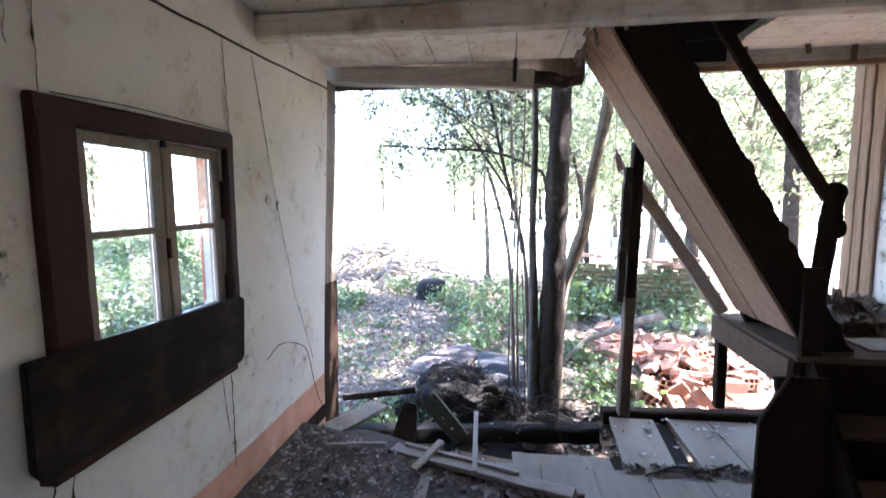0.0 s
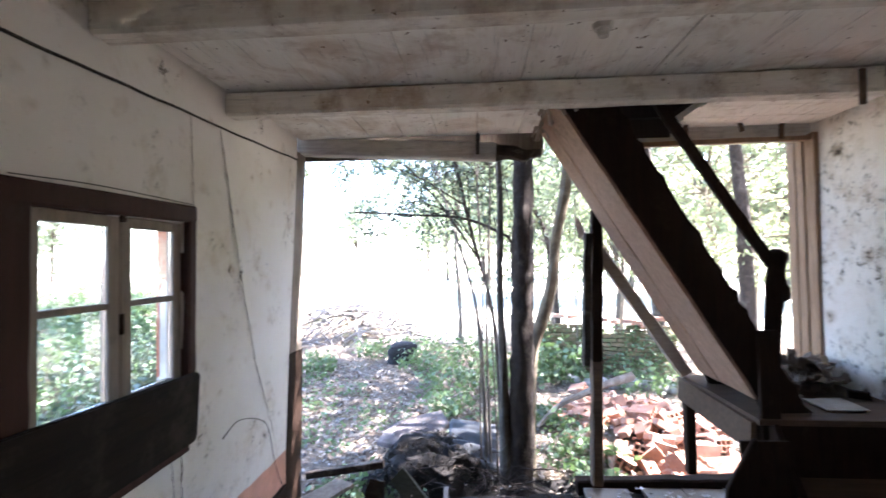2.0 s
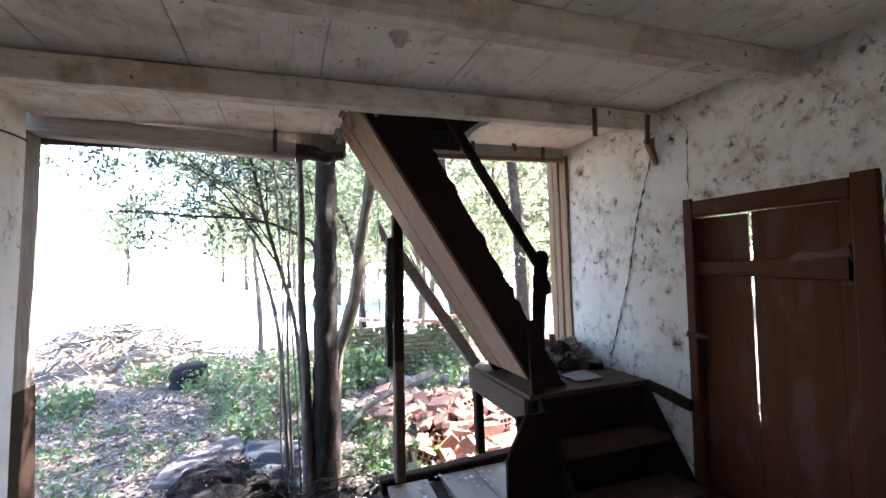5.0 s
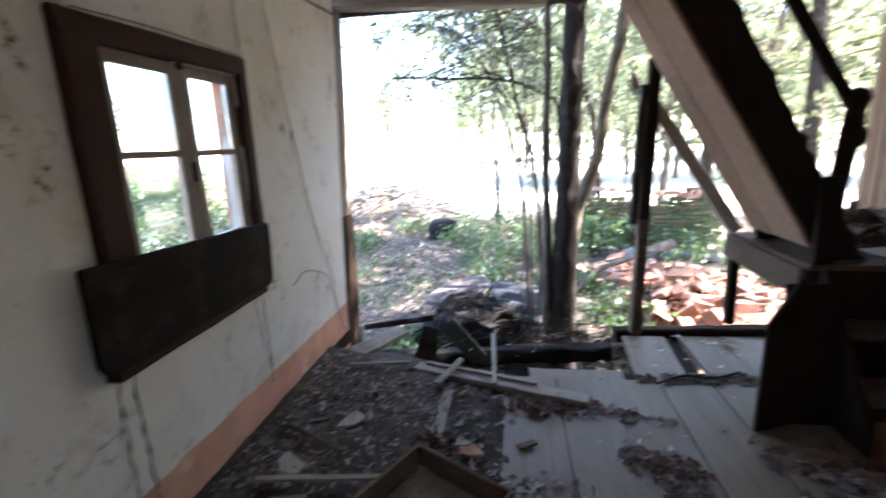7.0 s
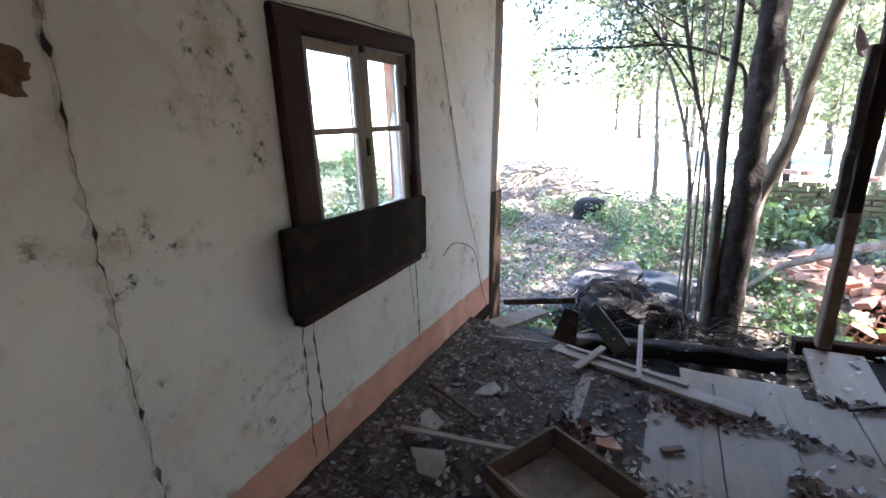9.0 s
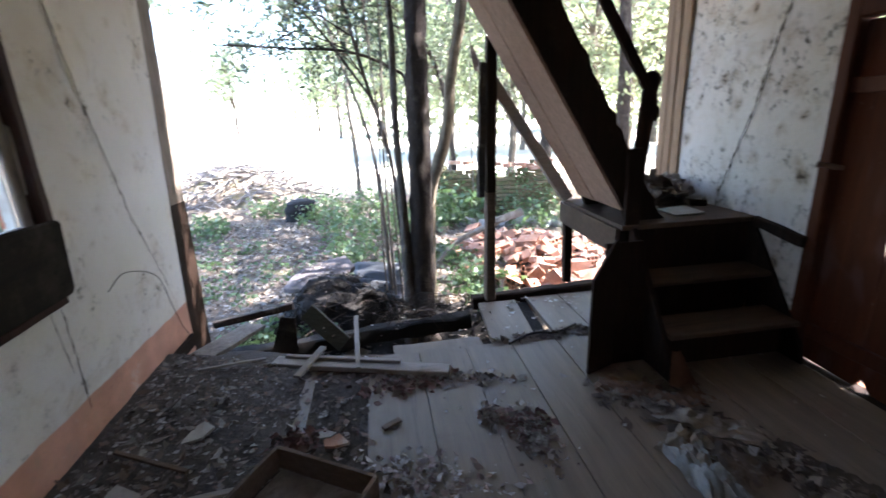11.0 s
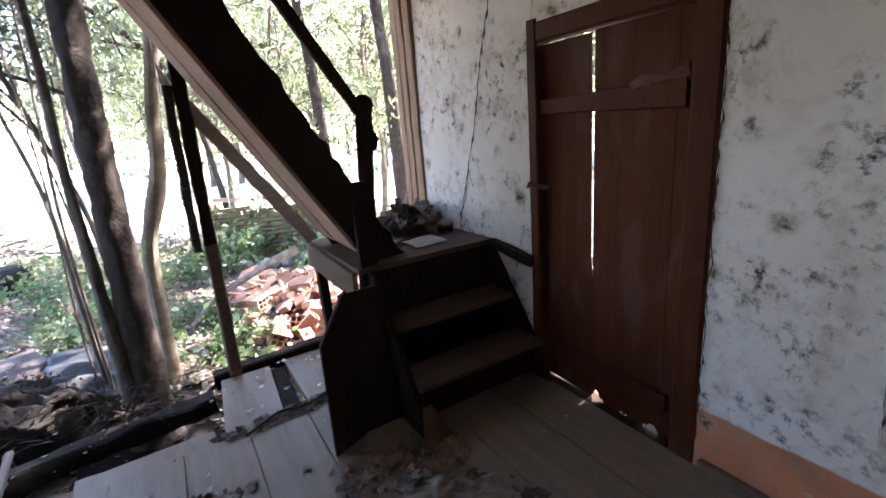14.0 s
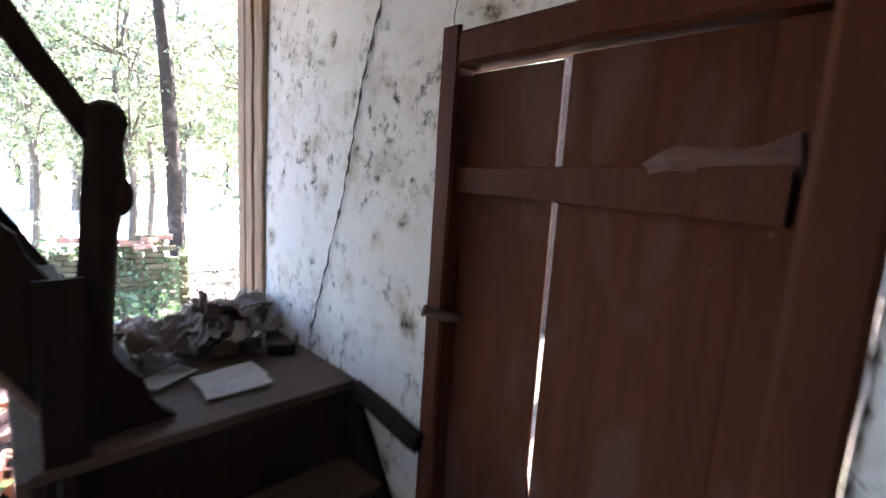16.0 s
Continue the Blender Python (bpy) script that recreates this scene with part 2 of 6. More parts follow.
BARK_PALE = rough_stuff("bark_pale", (0.19, 0.155, 0.105), (0.10, 0.08, 0.055), (0.27, 0.23, 0.17), 9, lift=0.008)
BARK_GREY = rough_stuff("bark_grey", (0.13, 0.11, 0.088), (0.075, 0.062, 0.05), (0.21, 0.19, 0.16), 9, lift=0.01)
LEAF_A = leafy("leaves_deep_green", (0.072, 0.096, 0.058), (0.145, 0.165, 0.11), (0.28, 0.34, 0.17), 0.4, 0.33)
# darker leaf copy: shade on the leaves is put into their colour
LEAF_S = leafy("leaves_shaded_green", (0.04, 0.062, 0.042), (0.075, 0.10, 0.07), (0.12, 0.17, 0.09), 0.25, 0.4)
LEAF_B = leafy("leaves_light_green", (0.13, 0.16, 0.095), (0.22, 0.24, 0.165), (0.40, 0.46, 0.22), 0.44, 0.33)
LEAF_G = leafy("undergrowth_green", (0.055, 0.095, 0.04), (0.10, 0.14, 0.065), (0.18, 0.28, 0.09), 0.3, 0.4)
LITTER = flakes_mat("dead_leaves", [(0.17, 0.128, 0.095), (0.11, 0.08, 0.057), (0.22, 0.188, 0.155), (0.07, 0.054, 0.042), (0.15, 0.14, 0.122), (0.28, 0.25, 0.215)])
CHIPS = flakes_mat("floor_chips", [(0.15, 0.115, 0.095), (0.21, 0.18, 0.165), (0.09, 0.07, 0.055), (0.15, 0.12, 0.1), (0.34, 0.31, 0.29), (0.18, 0.12, 0.09), (0.10, 0.08, 0.07)])
PAPERS = flakes_mat("torn_paper", [(0.50, 0.46, 0.43), (0.32, 0.28, 0.26), (0.42, 0.38, 0.35), (0.20, 0.155, 0.14), (0.38, 0.28, 0.26)])
PINKISH = flakes_mat("torn_pink_rag", [(0.26, 0.145, 0.13), (0.19, 0.105, 0.095), (0.33, 0.235, 0.215), (0.16, 0.12, 0.10)])
STICKS = flakes_mat("dry_sticks", [(0.17, 0.145, 0.125), (0.24, 0.215, 0.195), (0.11, 0.093, 0.08), (0.31, 0.285, 0.26)])
CLOTH = rough_stuff("grey_rag", (0.27, 0.265, 0.25), (0.16, 0.15, 0.135), (0.09, 0.072, 0.058), 11, lift=0.01)
SACK = rough_stuff("brown_sacking", (0.23, 0.19, 0.15), (0.15, 0.12, 0.095), (0.30, 0.26, 0.22), 12, lift=0.01)
SACK_D = rough_stuff("dark_sacking", (0.145, 0.105, 0.078), (0.085, 0.062, 0.046), (0.19, 0.145, 0.11), 12, lift=0.01)
CARD = rough_stuff("dirty_card", (0.36, 0.33, 0.29), (0.27, 0.24, 0.20), (0.2, 0.17, 0.14), 6, lift=0.002, strength=0.3)
SHEET_W = rough_stuff("pale_paper_sheet", (0.66, 0.64, 0.60), (0.52, 0.49, 0.44), (0.40, 0.36, 0.30), 4, lift=0.002, strength=0.2)
BRICK = rough_stuff("brick_orange", (0.36, 0.19, 0.125), (0.28, 0.14, 0.09), (0.44, 0.37, 0.31), 10, vary=9.0)
BRICK_M = rough_stuff("brick_mossy", (0.15, 0.10, 0.06), (0.075, 0.085, 0.035), (0.05, 0.075, 0.025), 9, vary=9.0)
STONE = rough_stuff("stone_grey", (0.30, 0.29, 0.27), (0.2, 0.195, 0.18), (0.38, 0.36, 0.33), 6)
SLAB = rough_stuff("slab_mauve_grey", (0.15, 0.13, 0.127), (0.10, 0.087, 0.085), (0.06, 0.052, 0.046), 6, lift=0.01)
GREENED = timber("board_grey_green", (0.10, 0.105, 0.085), (0.06, 0.063, 0.05), "x", dirty=0.45)
ZINC = rough_stuff("corrugated_grey_sheet", (0.085, 0.09, 0.097), (0.05, 0.053, 0.056), (0.07, 0.055, 0.045), 5, 0.5, lift=0.003)
CABLE = rough_stuff("cable_dark", (0.03, 0.028, 0.026), (0.05, 0.045, 0.04), (0.09, 0.08, 0.07), 20)
CRACK = rough_stuff("crack_dark", (0.06, 0.045, 0.035), (0.03, 0.024, 0.02), (0.17, 0.13, 0.10), 30)
STRIP = rough_stuff("filler_strip", (0.62, 0.585, 0.53), (0.52, 0.475, 0.42), (0.36, 0.30, 0.24), 22, lift=0.006)
PORCELAIN = rough_stuff("lamp_holder_dirty_white", (0.62, 0.6, 0.55), (0.5, 0.47, 0.42), (0.3, 0.25, 0.2), 14, 0.4)
# dark so that the stair hole looks black: its shade is in the colour
UPPER = timber("upper_hole_shade", (0.045, 0.035, 0.028), (0.028, 0.022, 0.018), "z", dirty=0.3)
ROOF = rough_stuff("roof_plain", (0.11, 0.065, 0.05), (0.08, 0.05, 0.04), (0.06, 0.045, 0.035), 6)


def ground_material():
    n = Nodes("ground_leaf_litter")
    v = n.coords(world_space=True)
    litter = n.mix(n.ramp(n.noise(v, 9, 9, 0.7), 0.36, 0.66), (0.15, 0.115, 0.082), (0.075, 0.056, 0.04))
    litter = n.mix(n.math("MULTIPLY", n.ramp(n.noise(v, 26, 6, 0.7), 0.55, 0.68), 0.7), litter, (0.28, 0.245, 0.205))
    litter = n.mix(n.math("MULTIPLY", n.ramp(n.noise(v, 0.8, 6, 0.7), 0.52, 0.68), 0.6), litter, (0.07, 0.09, 0.03))
    dry = n.mix(n.ramp(n.noise(v, 3, 9, 0.7), 0.36, 0.66), (0.55, 0.51, 0.42), (0.44, 0.42, 0.31))
    y = n.add("ShaderNodeSeparateXYZ", Vector=v).outputs["Y"]
    x = n.add("ShaderNodeSeparateXYZ", Vector=v).outputs["X"]
    edge = n.math("ADD", n.math("ADD", y, n.math("MULTIPLY", n.math("MINIMUM", n.math("ADD", x, 3.0), 0.0), 0.9)), n.math("MULTIPLY", n.noise(v, 0.6, 4), 4.0))
    col = n.mix(n.ramp(edge, 9.0, 12.0), litter, dry)
    n.bump(n.noise(v, 14, 9, 0.75), 0.8, 0.05)
    return n.done(col, 0.95, spec=0.15)


GROUND = ground_material()
glass = Nodes("window_glass_dusty")
glass.b.inputs["Transmission Weight"].default_value = 1.0
glass.b.inputs["IOR"].default_value = 1.45
glass.put(glass.b.inputs["Roughness"], glass.ramp(glass.noise(glass.coords(), 5, 8), 0.4, 9.0))
glass.b.inputs["Base Color"].default_value = (0.95, 0.96, 0.94, 1)
GLASS = glass.m


# ---- mesh helpers ----
ORIGIN = {}


def link(name, me, material, parent=None, label=""):
    ob = new(name, me)
    if material and not me.materials:
        for m in (material if isinstance(material, (list, tuple)) else (material,)):
            me.materials.append(m)
    if parent:
        ob.parent = parent
    if label:
        ob["label"] = label
    return ob


def thing(name, at, label, category, group="", kind=""):
    """An Empty at the base of a thing; its parts are given in world metres."""
    ob = new(name)
    ob.location = at
    ob.empty_display_size = 0.1
    ORIGIN[ob.name] = Vector(at)
    return tagged(ob, label, category, group, kind)


def smooth(me, angle=40):
    me.polygons.foreach_set("use_smooth", [True] * len(me.polygons))
    me.set_sharp_from_angle(angle=radians(angle))


def part(name, bm, material, parent, label="", soft_edges=True):
    o = ORIGIN[parent.name]
    bmesh.ops.translate(bm, verts=bm.verts, vec=-o)
    bmesh.ops.recalc_face_normals(bm, faces=bm.faces)
    me = bpy.data.meshes.new(name)
    bm.to_mesh(me)
    bm.free()
    if soft_edges:
        smooth(me)
    ob = link(name, me, material, parent, label)
    ORIGIN[ob.name] = o
    return ob


def single(name, bm, material, at, label, category, group="", kind="", soft_edges=True):
    """A thing of one mesh, its origin at its base."""
    at = Vector(at)
    bmesh.ops.translate(bm, verts=bm.verts, vec=-at)
    bmesh.ops.recalc_face_normals(bm, faces=bm.faces)
    me = bpy.data.meshes.new(name)
    bm.to_mesh(me)
    bm.free()
    if soft_edges:
        smooth(me)
    ob = link(name, me, material)
    ob.location = at
    ORIGIN[ob.name] = at
    return tagged(ob, label, category, group, kind)


def block(x0, x1, y0, y1, z0, z1, bev=0.004, bm=None):
    bm = bm or bmesh.new()
    made = bmesh.ops.create_cube(bm, size=1.0, matrix=Matrix.Translation(((x0 + x1) / 2, (y0 + y1) / 2, (z0 + z1) / 2)) @ Matrix.Diagonal((x1 - x0, y1 - y0, z1 - z0, 1)))
    if bev:
        edges = {e for v in made["verts"] for e in v.link_edges}
        bmesh.ops.bevel(bm, geom=list(edges), offset=bev, segments=1, affect="EDGES")
    return bm


def timber_bm(p0, p1, w, h, rough=0.004, step=0.12, up=(0, 0, 1), taper=1.0, bm=None, seed=0):
    """An uneven sawn timber from p0 to p1: w across, h along up."""
    bm = bm or bmesh.new()
    p0, p1 = Vector(p0), Vector(p1)
    d = (p1 - p0)
    n = max(2, int(d.length / step) + 1)
    t = d.normalized()
    side = t.cross(Vector(up)).normalized()
    upv = side.cross(t).normalized()
    c = min(w, h) * 0.12
    prof = [(-w / 2 + c, -h / 2), (w / 2 - c, -h / 2), (w / 2, -h / 2 + c), (w / 2, h / 2 - c), (w / 2 - c, h / 2), (-w / 2 + c, h / 2), (-w / 2, h / 2 - c), (-w / 2, -h / 2 + c)]
    rings = []
    for i in range(n + 1):
        k = i / n
        o = p0 + d * k
        s = 1 + (taper - 1) * k
        ring = []
        for a, b in prof:
            q = o + side * a * s + upv * b * s
            ring.append(bm.verts.new(q + rough * noise.noise_vector(q * 7 + Vector((seed * 3.7, 0, 0)))))
        rings.append(ring)
    for r0, r1 in zip(rings, rings[1:]):
        for j in range(8):
            bm.faces.new((r0[j], r0[(j + 1) % 8], r1[(j + 1) % 8], r1[j]))
    bm.faces.new(rings[0][::-1]), bm.faces.new(rings[-1])
    return bm


def tube(points, radii, sides=8, bm=None, knots=0.0, seed=0, caps=True):
    """A tapering round stem along points."""
    bm = bm or bmesh.new()
    pts = [Vector(p) for p in points]
    rings = []
    for i, p in enumerate(pts):
        t = (pts[min(i + 1, len(pts) - 1)] - pts[max(i - 1, 0)]).normalized()
        a = t.orthogonal().normalized() if abs(t.z) > 0.9 else t.cross(Vector((0, 0, 1))).normalized()
        if abs(t.z) > 0.9:
            a = (Vector((1, 0, 0)) - t * t.x).normalized()
        b = t.cross(a)
        ring = []
        for j in range(sides):
            w = 2 * math.pi * j / sides
            r = radii[i] * (1 + knots * noise.noise(Vector((seed + math.cos(w) * 1.5, math.sin(w) * 1.5, i * 0.55))))
            ring.append(bm.verts.new(p + (a * math.cos(w) + b * math.sin(w)) * r))
        rings.append(ring)
    for r0, r1 in zip(rings, rings[1:]):
        for j in range(sides):
            bm.faces.new((r0[j], r0[(j + 1) % sides], r1[(j + 1) % sides], r1[j]))
    if caps:
        bm.faces.new(rings[0][::-1]), bm.faces.new(rings[-1])
    return bm


def spline(points, n):
    """n + 1 points of a smooth line through points."""
    P = [Vector(p) for p in points]
    P = [2 * P[0] - P[1]] + P + [2 * P[-1] - P[-2]]
    out = []
    segs = len(P) - 3
    for i in range(n + 1):
        u = i / n * segs
        k = min(int(u), segs - 1)
        f = u - k
        a, b, c, d = P[k:k + 4]
        out.append(0.5 * ((2 * b) + (c - a) * f + (2 * a - 5 * b + 4 * c - d) * f * f + (3 * b - a - 3 * c + d) * f ** 3))
    return out


def quads_mesh(name, verts, per):
    """A mesh of loose faces of `per` corners each, from an array of corners."""
    me = bpy.data.meshes.new(name)
    n = len(verts) // per
    me.vertices.add(len(verts))
    me.vertices.foreach_set("co", verts.astype(np.float32).ravel())
    me.loops.add(len(verts))
    me.loops.foreach_set("vertex_index", np.arange(len(verts), dtype=np.int32))
    me.polygons.add(n)
    me.polygons.foreach_set("loop_start", np.arange(0, len(verts), per, dtype=np.int32))
    me.update(calc_edges=True)
    me.validate()
    return me


def leaf_verts(rng, centres, size, flat=0.0, slim=0.45, spread=0.4):
    """Pointed leaves of random turn at the centres; flat: how far they lie level."""
    n = len(centres)
    d = rng.normal(size=(n, 3))
    d[:, 2] *= 1 - flat
    d /= np.linalg.norm(d, axis=1)[:, None]
    e = rng.normal(size=(n, 3))
    e[:, 2] *= 1 - flat
    s = np.cross(d, e)
    if flat > 0.5:
        up = np.array([0, 0, 1.0]) + rng.normal(size=(n, 3)) * (1 - flat) * 0.8
        s = np.cross(d, up)
    s /= np.linalg.norm(s, axis=1)[:, None] + 1e-9
    nrm = np.cross(d, s)
    L = size * (1 + spread * rng.uniform(-1, 1, n))[:, None]
    bend = nrm * L * 0.12
    out = np.empty((n, 4, 3))
    out[:, 0] = centres - d * L / 2
    out[:, 1] = centres + s * L * slim / 2 + bend
    out[:, 2] = centres + d * L / 2
    out[:, 3] = centres - s * L * slim / 2 + bend
    return out.reshape(-1, 3)


def panel(a0, a1, z0, z1, openings, thick, place, step=0.16, wavy=0.006):
    """A wall with openings through it. place(a, z, depth) gives the world point; depth runs from 0 (room side) to thick."""
    def cuts(lo, hi, marks):
        m = sorted({lo, hi, *[v for v in marks if lo < v < hi]})
        out = []
        for p, q in zip(m, m[1:]):
            k = max(1, round((q - p) / step))
            out += [p + (q - p) * i / k for i in range(k)]
        return out + [hi]
    A = cuts(a0, a1, [v for o in openings for v in o[:2]])
    Z = cuts(z0, z1, [v for o in openings for v in o[2:]])
    bm = bmesh.new()
    cache = {}

    def vert(i, j, back):
        key = (i, j, back)
        if key not in cache:
            p = Vector(place(A[i], Z[j], thick if back else 0.0))
            on_edge = any(abs(A[i] - v) < 1e-6 for o in openings for v in o[:2]) or any(abs(Z[j] - v) < 1e-6 for o in openings for v in o[2:])
            w = 0.0 if on_edge else wavy * noise.noise(p * 1.7)
            q = Vector(place(A[i], Z[j], (thick if back else 0.0) + w))
            cache[key] = bm.verts.new(q)
        return cache[key]

    def solid(i, j):
        if not (0 <= i < len(A) - 1 and 0 <= j < len(Z) - 1):
            return False
        a, z = (A[i] + A[i + 1]) / 2, (Z[j] + Z[j + 1]) / 2
        return not any(o[0] < a < o[1] and o[2] < z < o[3] for o in openings)

    for i in range(len(A) - 1):
        for j in range(len(Z) - 1):
            if not solid(i, j):
                continue
            for back in (False, True):
                bm.faces.new([vert(i + p, j + q, back) for p, q in ((0, 0), (1, 0), (1, 1), (0, 1))])
            for (di, dj), (p, q) in {(-1, 0): ((0, 0), (0, 1)), (1, 0): ((1, 0), (1, 1)), (0, -1): ((0, 0), (1, 0)), (0, 1): ((0, 1), (1, 1))}.items():
                if not solid(i + di, j + dj):
                    u, w = (i + p[0], j + p[1]), (i + q[0], j + q[1])
                    bm.faces.new([vert(*u, False), vert(*w, False), vert(*w, True), vert(*u, True)])
    return bm


def ribbon(points, widths, normal, proud, bm=None):
    """A thin raised strip that follows points on a wall."""
    bm = bm or bmesh.new()
    nv = Vector(normal)
    rows = []
    P = [Vector(p) for p in points]
    for i, p in enumerate(P):
        t = (P[min(i + 1, len(P) - 1)] - P[max(0, i - 1)]).normalized()
        s = t.cross(nv).normalized() * widths[i] / 2
        rows.append([bm.verts.new(p - s), bm.verts.new(p - s * 0.6 + nv * proud), bm.verts.new(p + s * 0.6 + nv * proud), bm.verts.new(p + s)])
    for a, b in zip(rows, rows[1:]):
        for j in range(3):
            bm.faces.new((a[j], a[j + 1], b[j + 1], b[j]))
    return bm


def ragged_line(p0, p1, n, amp, seed):
    p0, p1 = Vector(p0), Vector(p1)
    out = []
    for i in range(n + 1):
        k = i / n
        p = p0.lerp(p1, k)
        out.append(p + Vector((0, amp * noise.noise(Vector((seed, k * 9, 0))) + amp * 0.6 * noise.noise(Vector((seed, k * 31, 5))), 0)))
    return out


# ---- the room: left wall at x = 0, right wall at x = 3.87, the open front at y = 0 ----
W, BACK, TOP = 3.86, -5.5, 2.66
rng = np.random.default_rng(5)


def structure(name, bm, material, label, soft_edges=True):
    ORIGIN_AT = (0, 0, 0)
    return single(name, bm, material, ORIGIN_AT, label, "setting", kind="structure", soft_edges=soft_edges)


wall_left = structure("wall_left", panel(BACK, 0.1, -0.5, 2.7, [(-2.19, -1.427, 1.12, 1.89)], 0.13, lambda a, z, d: (-d, a if a < -0.5 else -0.5 + (a + 0.5) / 0.6 * (0.44 - 0.11 * min(2.2, max(0.0, 2.5 - z))), z)), PLASTER_L, "cracked off-white plastered wall with a pink painted band")
wall_right = structure("wall_right", panel(BACK, 0.1, -0.5, 2.7, [(-2.262, -1.248, -0.02, 2.01), (-0.925, -0.906, 0.27, 0.40), (-5.0, -4.45, 1.1, 1.75)], 0.16, lambda a, z, d: (W + d, a, z)), PLASTER_R, "mouldy white plastered wall with an orange painted band")
wall_back = structure("wall_back", panel(0.0, W, -0.5, 2.7, [], 0.16, lambda a, z, d: (a, BACK - d, z)), PLASTER_B, "plain stained plastered wall")

# upper storey and roof, plain; wall colour stands for the dark of the stair hole
upper = structure("upper_walls", panel(-0.16, W + 0.16, 2.74, 4.3, [], 0.12, lambda a, z, d: (a, 0.1 - d, z), step=0.6), UPPER, "plain upper wall, the stair hole's darkness in its colour")
for nm, fn, a0, a1 in (("upper_walls", lambda a, z, d: (-0.16 + d, a, z), BACK, -0.02), ("upper_walls", lambda a, z, d: (W + 0.16 - d, a, z), BACK, -0.02), ("upper_walls", lambda a, z, d: (a, BACK - 0.16 + d, z), -0.16, W + 0.16)):
    structure(nm, panel(a0, a1, 2.74, 4.3, [], 0.12, fn, step=0.6), UPPER, "plain upper wall, the stair hole's darkness in its colour")
bm = bmesh.new()
for s in (-1, 1):
    c = W / 2
    q = [(c, BACK - 0.3, 5.7), (c, 0.25, 5.7), (c + s * 2.3, 0.25, 4.25), (c + s * 2.3, BACK - 0.3, 4.25)]
    lo = [bm.verts.new(p) for p in q]
    hi = [bm.verts.new((p[0], p[1], p[2] + 0.08)) for p in q]
    bm.faces.new(lo), bm.faces.new(hi)
    for i in range(4):
        bm.faces.new((lo[i], lo[(i + 1) % 4], hi[(i + 1) % 4], hi[i]))
for y in (0.1, BACK - 0.16):
    bm.faces.new([bm.verts.new(p) for p in ((-0.16, y, 4.3), (W + 0.16, y, 4.3), (W / 2, y, 5.7))])
structure("roof", bm, ROOF, "plain red-brown pitched roof", False)

# ceiling: white boards that run to the front, with open joints, and the stair hole
bm = bmesh.new()
HOLE_X0, HOLE_X1, HOLE_Y = 1.93, 2.83, -0.95


def ceiling_boards(xs, y0, y1):
    for a, b in zip(xs, xs[1:]):
        dz = float(rng.uniform(-0.003, 0.003))
        block(a + 0.003, b - 0.003, y0, y1, TOP + dz, TOP + 0.02 + dz, 0.002, bm)


ceiling_boards([0.004, 0.5, 1.05, 1.645, 2.32, 2.955, 3.4, W - 0.004], -1.92, -0.96)
ceiling_boards([0.004, 0.42, 0.9, 1.4, 1.95, 2.5, 3.15, 3.5, W - 0.004], BACK + 0.004, -1.925)
ceiling_boards([0.004, 0.3, 0.575, 0.84, 1.105, 1.41, 1.72, HOLE_X0], HOLE_Y, 0.0)
for k, (a, b) in enumerate(zip([-0.95, -0.7, -0.47, -0.24], [-0.7, -0.47, -0.24, 0.0])):
    block(HOLE_X1 + 0.02 * (k % 2), W - 0.004, a + 0.003, b - 0.003, TOP, TOP + 0.02, 0.002, bm)
block(0.004, W - 0.004, BACK + 0.004, HOLE_Y, TOP + 0.03, TOP + 0.075, 0, bm)
block(0.004, HOLE_X0 - 0.02, HOLE_Y, 0.0, TOP + 0.03, TOP + 0.075, 0, bm)
block(HOLE_X1 + 0.04, W - 0.004, HOLE_Y, 0.0, TOP + 0.03, TOP + 0.075, 0, bm)
structure("ceiling", bm, CEIL, "stained white board ceiling with open joints", False)


def beam(y, x0=0.004, x1=W - 0.004, z=2.53, label="whitewashed timber ceiling beam, stained and flaking"):
    bm = timber_bm((x0, y, z + 0.064), (x1, y, z + 0.064), 0.115, 0.13, 0.004, 0.15, seed=y)
    return single("ceiling_beam", bm, BEAM_W, (x0, y, z), label, "beam", group="ceiling beams")


beam(-1.01, z=2.525)
beam(-1.91, z=2.54)
for y in (-2.78, -3.7, -4.6):
    beam(y)

# dark boarding round the stair hole
bm = bmesh.new()
block(HOLE_X0 - 0.019, HOLE_X0 - 0.001, HOLE_Y + 0.002, -0.002, TOP + 0.022, TOP + 0.12, 0.002, bm)
block(HOLE_X1 + 0.042, HOLE_X1 + 0.06, HOLE_Y + 0.002, -0.002, TOP + 0.022, TOP + 0.12, 0.002, bm)
block(1.96, 2.386, 0.03, 0.055, 2.60, 2.78, 0.003, bm)
block(2.398, 2.86, 0.03, 0.055, 2.60, 2.78, 0.003, bm)
single("hole_trim", bm, UPPER, (2.3, -0.4, TOP), "dark boards round the stair hole", "trim", kind="structure")

# rotten ceiling edge at the stair hole
bm = bmesh.new()
for i in range(26):
    x = HOLE_X0 - 0.09 + 0.12 * float(rng.random())
    y = HOLE_Y + 0.12 + 0.75 * float(rng.random())
    l = 0.05 + 0.09 * float(rng.random())
    timber_bm((x, y, TOP + 0.03), (x + 0.05 * float(rng.normal()), y + 0.03 * float(rng.normal()), TOP - l), 0.035, 0.02, 0.008, 0.05, up=(0, 1, 0.1), taper=0.5, bm=bm, seed=i)
single("rotten_ceiling_edge", bm, timber("crumbling_plaster_edge", (0.5, 0.44, 0.38), (0.2, 0.15, 0.12), "z"), (HOLE_X0, -0.4, TOP), "crumbling splintered edge of the broken ceiling", "broken boards")

